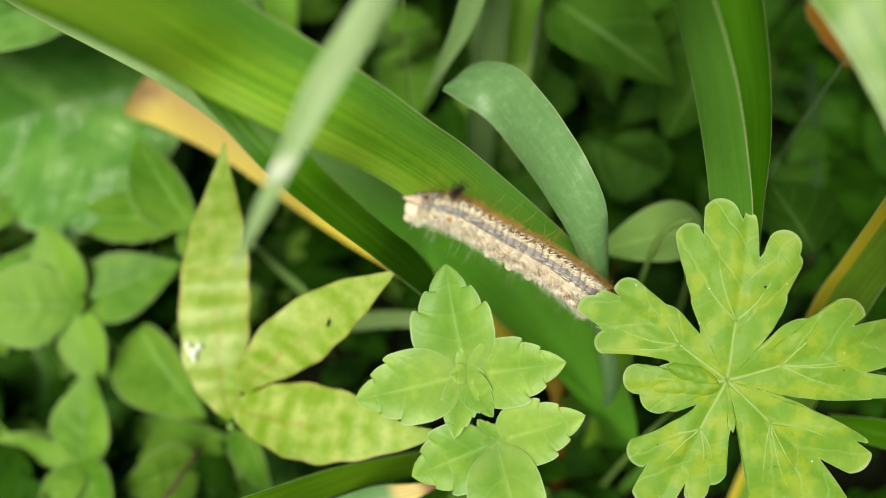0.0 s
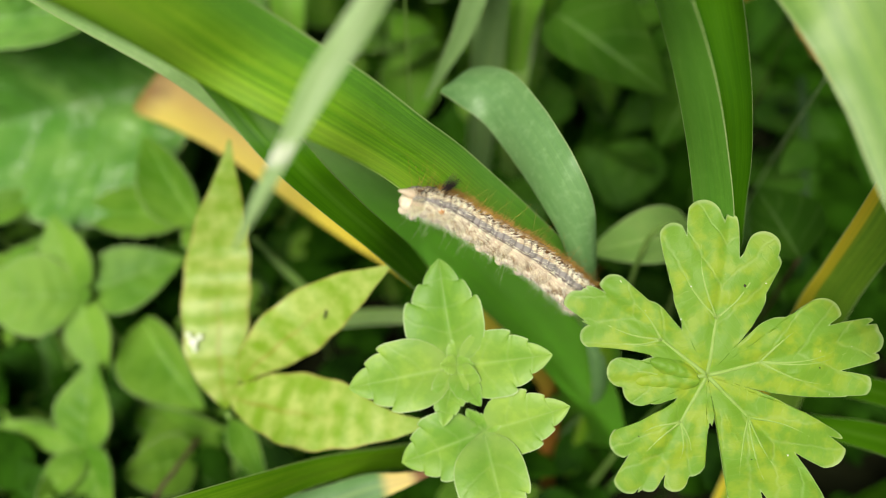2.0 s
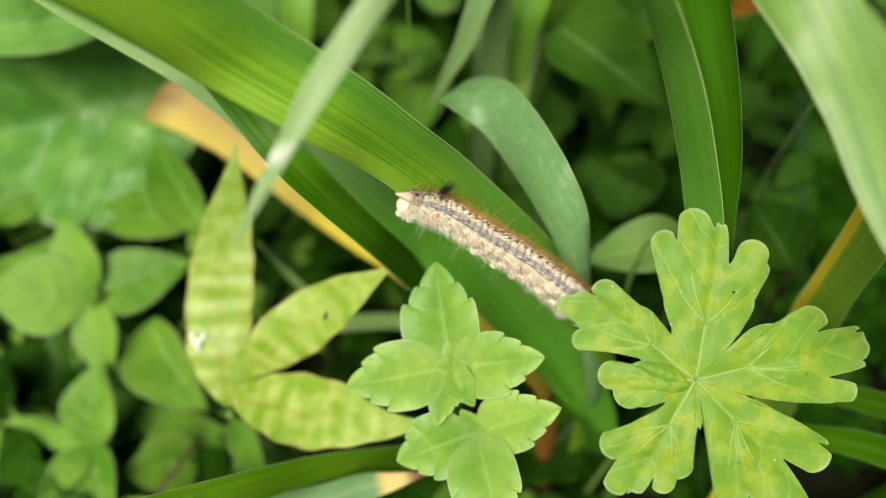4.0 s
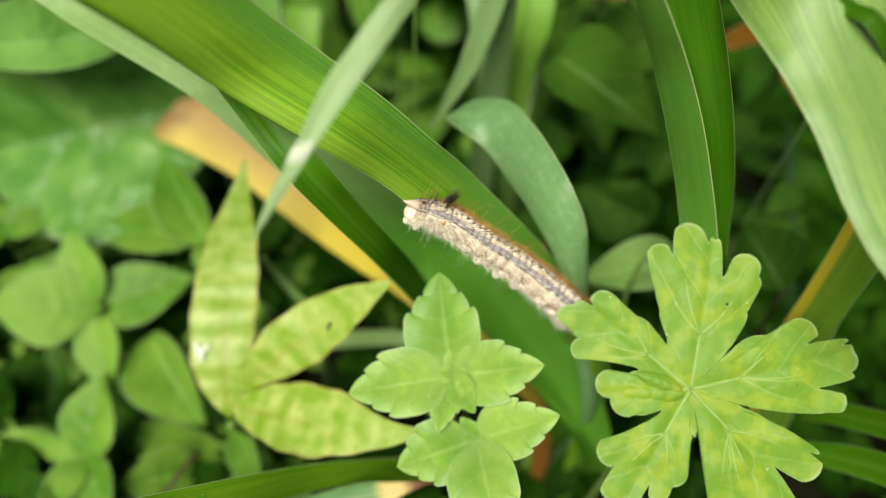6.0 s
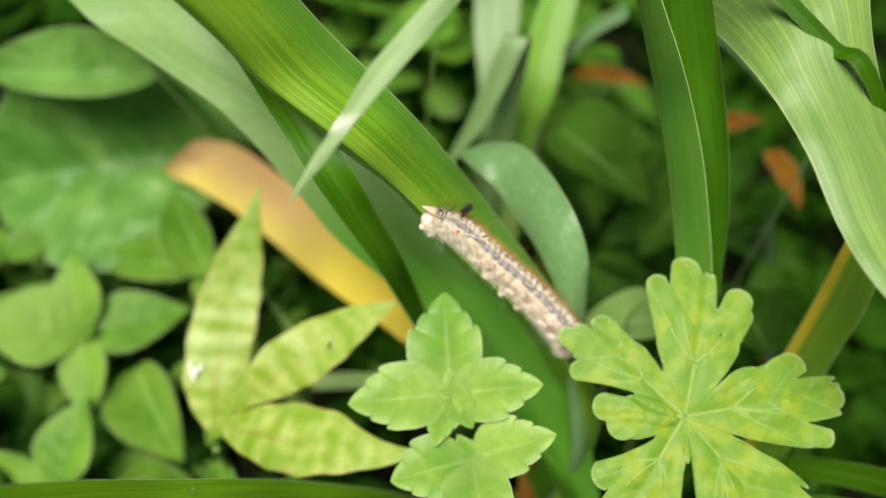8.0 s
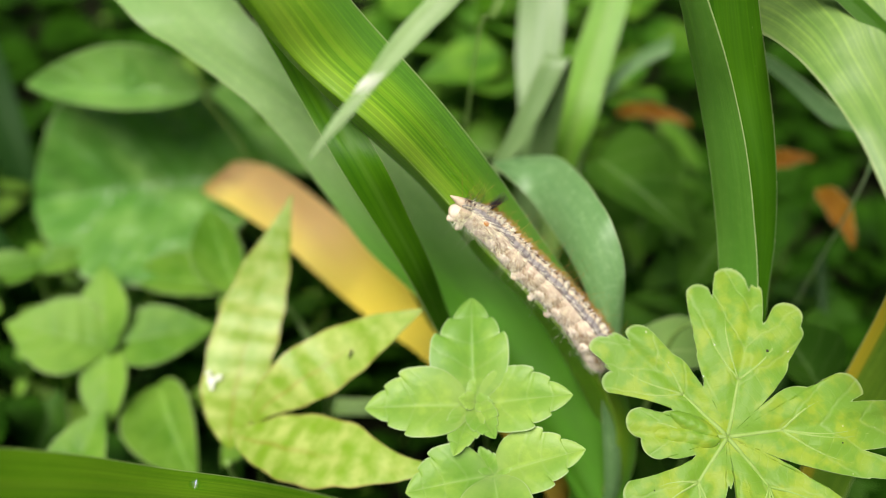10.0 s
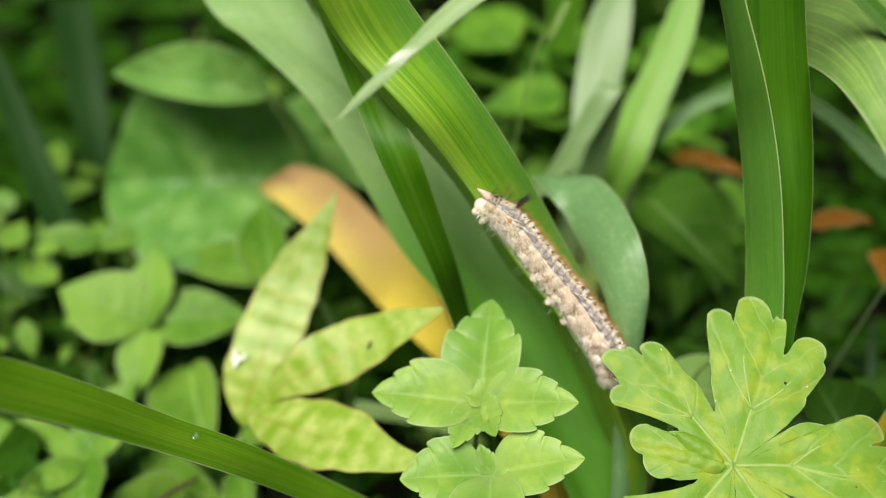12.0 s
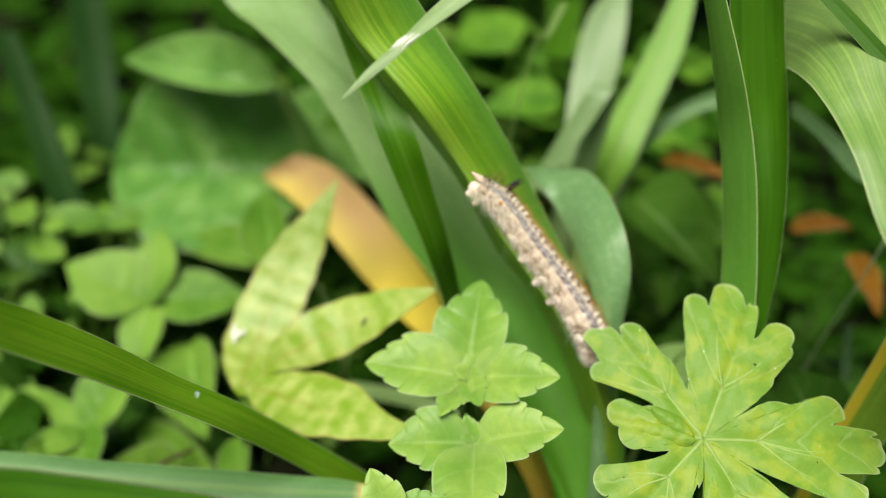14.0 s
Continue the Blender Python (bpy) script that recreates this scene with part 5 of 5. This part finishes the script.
def caterpillar_mat():
    g = Nodes("caterpillar_skin")
    u, v = g.uv()
    p = g.place()
    side = g.m("MULTIPLY", g.m("ABSOLUTE", g.m("SUBTRACT", u, 0.5)), 2.0)
    fine = g.noise(p, 1500.0, 3.0)
    blot = g.noise(p, 420.0, 3.0)
    s = g.m("ADD", side, g.m("MULTIPLY", g.m("SUBTRACT", blot, 0.5), 0.05))
    col = g.mix(g.ramp(s, 0.03, 0.06), (0.12, 0.05, 0.015), (0.72, 0.6, 0.42))
    col = g.mix(g.ramp(s, 0.12, 0.15), col, (0.36, 0.335, 0.32))
    ring = g.m("ABSOLUTE", g.m("SUBTRACT", g.m("FRACT", g.m("MULTIPLY", v, 40.0)), 0.5))
    col = g.mix(g.m("MULTIPLY", g.ramp(ring, 0.3, 0.46), 0.6), col, (0.12, 0.1, 0.1))
    col = g.mix(g.m("MULTIPLY", g.ramp(s, 0.22, 0.25), 0.7), col, (0.14, 0.1, 0.08))
    col = g.mix(g.ramp(s, 0.27, 0.3), col, (0.64, 0.52, 0.38))
    col = g.mix(g.m("MULTIPLY", g.ramp(blot, 0.45, 0.65), g.ramp(s, 0.32, 0.4)), col, (0.34, 0.24, 0.15))
    col = g.mix(g.m("MULTIPLY", fine, 0.4), col, g.mix(1.0, col, (0.6, 0.55, 0.5), "MULTIPLY"))
    return g.done(col, 0.6, g.bump(fine, 0.6, 0.0003), 0.0)


CATERPILLAR = caterpillar_mat()
FLANK = plain_mat("caterpillar_flank", (0.46, 0.36, 0.26), (0.9, 0.83, 0.72), 900.0, 0.7, bump=1.0)
CREAM = plain_mat("caterpillar_cream", (0.6, 0.45, 0.28), (0.92, 0.84, 0.68), 420.0, 0.6, bump=0.9)
HAIR_GOLD = plain_mat("hair_golden_brown", (0.2, 0.095, 0.018), (0.62, 0.38, 0.1), 700.0, 0.45, 0.35)
HAIR_PALE = plain_mat("hair_cream", (0.78, 0.73, 0.64), (0.92, 0.89, 0.83), 300.0, 0.4, 0.3)
HAIR_BLACK = plain_mat("hair_black", (0.012, 0.01, 0.012), (0.03, 0.022, 0.02), 300.0, 0.4)
HAIR_WHITE = plain_mat("hair_white", (0.6, 0.58, 0.42), (0.8, 0.78, 0.6), 300.0, 0.4, 0.4)
ORANGE = plain_mat("caterpillar_orange", (0.6, 0.22, 0.03), (0.75, 0.35, 0.06), 500.0, 0.6)


def body_frame(s):
    """Centre, way to the tail, up and side at the share s of the body's length."""
    x = s * (len(SPINE) - 1)
    k = min(int(x), len(SPINE) - 2)
    c = SPINE[k] + (SPINE[k + 1] - SPINE[k]) * (x - k)
    d = unit(SPINE[min(k + 3, len(SPINE) - 1)] - SPINE[max(k - 2, 0)])
    up = unit(DORSAL - d * (DORSAL @ d))
    return c, d, up, np.cross(d, up)


SEGMENTS = 12


def girth(s):
    bulge = 0.9 + 0.1 * abs(math.sin(math.pi * s * SEGMENTS)) ** 0.6
    return (0.36 + 0.14 * min(1, s / 0.8)) * bulge * (0.76 + 0.24 * min(1, s * 6)) * (1 - 0.4 * max(0, (s - 0.88) / 0.12) ** 2)


def skin(s, w, lift=0.0):
    """A point on the skin: w is the turn from the back's middle line."""
    c, d, up, side = body_frame(s)
    r = girth(s)
    flat = 0.93 if math.cos(w) < 0 else 1.0
    n = up * math.cos(w) + side * math.sin(w)
    return c + n * (r * flat + lift), n, d


def hairs(name, parent, count, seed, spread, angles, length, lean, material, width=0.006, droop=0.0, clump=0, label="", stray=0.22):
    dice = random.Random(seed)
    verts, faces = [], []
    for _ in range(count):
        s = dice.uniform(*spread)
        if clump:
            s = (round(s * clump) + dice.gauss(0, 0.16)) / clump
            s = min(max(s, 0.0), 1.0)
        w = math.radians(dice.choice(angles) + dice.gauss(0, 7))
        p, n, d = skin(s, w, -0.01)
        ln = dice.uniform(*length)
        way = unit(n + d * (lean + dice.gauss(0, stray * 1.3)) + np.array([dice.gauss(0, stray) for _ in range(3)]))
        across = unit(np.cross(way, FRONT + np.array([dice.gauss(0, 0.3) for _ in range(3)])))
        k = len(verts)
        for t in (0.0, 0.5, 1.0):
            c = p + way * ln * t + np.array((0, 0, -droop * ln * t * t))
            h = across * width * (1 - 0.75 * t)
            verts += [c - h, c + h]
        faces += [(k, k + 1, k + 3, k + 2), (k + 2, k + 3, k + 5, k + 4)]
    return tagged(part(name, mesh_of(name, verts, faces, material), parent, label), kind="stuff")


def blob(centre, axes, radii, material, name, parent, label="", taper=0.0):
    """A rounded lump with its own three axes."""
    verts, faces = [], []
    n, m = 9, 14
    a, b, c = (unit(x) for x in axes)
    for i in range(n + 1):
        th = math.pi * i / n
        for k in range(m):
            ph = 2 * math.pi * k / m
            q = 1 - taper * (1 - math.cos(th)) / 2
            lump = 1 + 0.05 * math.sin(3 * ph + i)
            verts.append(np.asarray(centre) + a * radii[0] * math.cos(th) + (b * radii[1] * math.cos(ph) + c * radii[2] * math.sin(ph)) * math.sin(th) * q * lump)
    for i in range(n):
        for k in range(m):
            p, q = i * m + k, i * m + (k + 1) % m
            faces.append((p, p + m, q + m, q))
    return part(name, mesh_of(name, verts, faces, material), parent, label)


def build_caterpillar():
    top = thing("caterpillar", "hairy cream and grey caterpillar with golden fringe on the leaf", "caterpillar")
    sides, each = 32, 7
    for g in range(SEGMENTS):
        pts, uvs = [], []
        for i in range(each + 1):
            s = (g + i / each) / SEGMENTS
            for k in range(sides + 1):
                w = 2 * math.pi * (k / sides - 0.5)
                pts.append(skin(s, w)[0])
                uvs.append((k / sides, s))
        faces = [(i * (sides + 1) + k, i * (sides + 1) + k + 1, (i + 1) * (sides + 1) + k + 1, (i + 1) * (sides + 1) + k) for i in range(each) for k in range(sides)]
        if g == SEGMENTS - 1:
            faces.append(tuple(each * (sides + 1) + k for k in range(sides)))
        part("segment", mesh_of("segment", pts, faces, CATERPILLAR, uvs), top)
    c, d, up, side = body_frame(0.0)
    view = side if side @ FRONT > 0 else -side
    # head below, a pale beak-like tuft above it
    blob(c + d * 0.1 - up * 0.1 + view * 0.04, (d, up, side), (0.27, 0.22, 0.26), CREAM, "head", top, "cream head")
    blob(c - d * 0.06 + up * 0.19 + view * 0.02, (d - up * 0.05, up, side), (0.29, 0.16, 0.18), CREAM, "snout_tuft", top, "pale pointed tuft over the head", 0.75)
    blob(c + d * 0.02 - up * 0.2 + view * 0.12, (-up - d * 0.4, d, side), (0.19, 0.12, 0.12), CREAM, "foreleg", top)
    blob(c + d * 0.26 - up * 0.33 + view * 0.16, (-up, d, side), (0.16, 0.1, 0.09), CREAM, "foreleg", top)
    # prolegs grip the leaf margin
    for foot in [(0.67, 10.1, 15.65), (1.13, 10.12, 15.06), (1.63, 10.19, 14.47), (2.13, 10.24, 14.0)]:
        foot = np.array(foot) + np.array((-0.04, -0.04, -0.05))
        near = SPINE[np.argmin(((SPINE - foot) ** 2).sum(1))]
        down = unit(foot - near)
        ahead = unit(np.cross(down, (0.5, 0.3, 0.7)))
        third = np.cross(down, ahead)
        leg = blob(foot - down * 0.2, (down, ahead, third), (0.2, 0.14, 0.13), FLANK, "proleg", top, "stubby pale leg")
        blob(foot - down * 0.08, (down, ahead, third), (0.09, 0.1, 0.1), CREAM, "foot", leg)
    # fleshy lumps along the flank, one above each leg
    for k in range(11):
        s = (k + 1.3) / SEGMENTS
        if s < 0.97:
            a, n, dd = skin(s, math.radians(112) * (1 if body_frame(s)[3] @ FRONT > 0 else -1), -0.05)
            blob(a, (n, dd, np.cross(n, dd)), (0.1, 0.17, 0.16), FLANK, "flank_lump", top, "pale woolly lump")
    c, d, up, side = body_frame(0.99)
    blob(c, (d, up, side), (0.36, 0.33, 0.36), FLANK, "tail", top)
    for s in (0.17,):
        a, n, dd = skin(s, math.radians(62) * (1 if body_frame(s)[3] @ FRONT > 0 else -1), 0.01)
        blob(a, (dd, n, np.cross(dd, n)), (0.075, 0.04, 0.06), ORANGE, "spot", top, "orange spot")
    sg = 1 if body_frame(0.4)[3] @ FRONT > 0 else -1
    # coats of hair
    hairs("hair", top, 2300, 31, (0.14, 1.0), (-16 * sg, -30 * sg, -44 * sg, -8 * sg), (0.07, 0.21), 0.5, HAIR_GOLD, 0.0045, label="golden brown fringe of hair")
    hairs("hair", top, 900, 32, (0.06, 0.98), (6 * sg, 13 * sg, 19 * sg), (0.07, 0.16), 0.5, HAIR_PALE, 0.006, clump=34, label="row of short cream hair")
    hairs("hair", top, 600, 33, (0.06, 0.98), (50 * sg, 57 * sg, 64 * sg), (0.1, 0.22), 1.1, HAIR_PALE, 0.0042, clump=28, stray=0.1, label="combed row of cream hair")
    hairs("hair", top, 2600, 34, (0.06, 1.0), (72 * sg, 84 * sg, 96 * sg, 108 * sg, 118 * sg), (0.05, 0.16), 0.2, HAIR_PALE, 0.0024, 0.8, stray=0.3, label="pale tufts along the flank")
    hairs("hair", top, 350, 41, (0.1, 1.0), (80 * sg, 95 * sg, 112 * sg), (0.06, 0.16), 0.3, HAIR_GOLD, 0.003, 0.6, label="brown wool between the pale tufts")
    hairs("hair", top, 55, 35, (0.0, 1.0), (95 * sg, 110 * sg, 125 * sg, 140 * sg), (0.2, 0.55), -0.2, HAIR_WHITE, 0.0022, 0.3, label="long thin white hairs")
    hairs("hair", top, 120, 36, (0.0, 1.0), (-20 * sg, 0, -50 * sg, 20 * sg), (0.4, 0.8), 0.0, HAIR_GOLD, 0.003, label="long thin brown hairs")
    hairs("hair", top, 60, 37, (0.0, 0.16), (-12, 0, 12, 25), (0.2, 0.5), -0.1, HAIR_BLACK, 0.004, label="thin black hairs behind the head")
    hairs("hair", top, 420, 40, (0.0, 0.08), (40 * sg, 70 * sg, 100 * sg, 130 * sg), (0.06, 0.2), -0.5, HAIR_PALE, 0.004, 0.3, label="pale tufts round the head")
    hairs("tuft", top, 80, 38, (0.158, 0.168), (-12 * sg, -9 * sg), (0.3, 0.6), 0.1, HAIR_BLACK, 0.006, stray=0.08, label="upright black tuft")
    hairs("tuft", top, 90, 39, (0.9, 0.93), (-14 * sg, -6 * sg), (0.2, 0.34), 0.1, HAIR_GOLD, 0.009, label="brown tuft near the tail")


build_caterpillar()


# ---- water drops ----
def water_mat():
    """A film of clear water: the leaf shows through, with a small glint."""
    g = Nodes("water")
    clear = g.node("ShaderNodeBsdfTransparent", Color=(0.9, 0.97, 0.85, 1))
    gloss = g.node("ShaderNodeBsdfGlossy", Roughness=0.06)
    mx = g.node("ShaderNodeMixShader", Fac=0.008)
    g.t.links.new(clear.outputs[0], mx.inputs[1])
    g.t.links.new(gloss.outputs[0], mx.inputs[2])
    g.t.links.new(mx.outputs[0], g.t.nodes.new("ShaderNodeOutputMaterial").inputs[0])
    return g.mat


WATER = water_mat()
for spot_at, r in (((-5.13, 4.85, 11.6), 0.12), ((-3.47, 7.54, 8.79), 0.13), ((-4.6, 7.9, 8.4), 0.09)):
    me_ob = thing("water_drop", "clear round water drop lying on a leaf", "water drop", "water drops")
    blob(spot_at, (FRONT, (1, 0, 0), np.cross(FRONT, (1, 0, 0))), (r * 0.22, r * 1.1, r), WATER, "drop", me_ob)
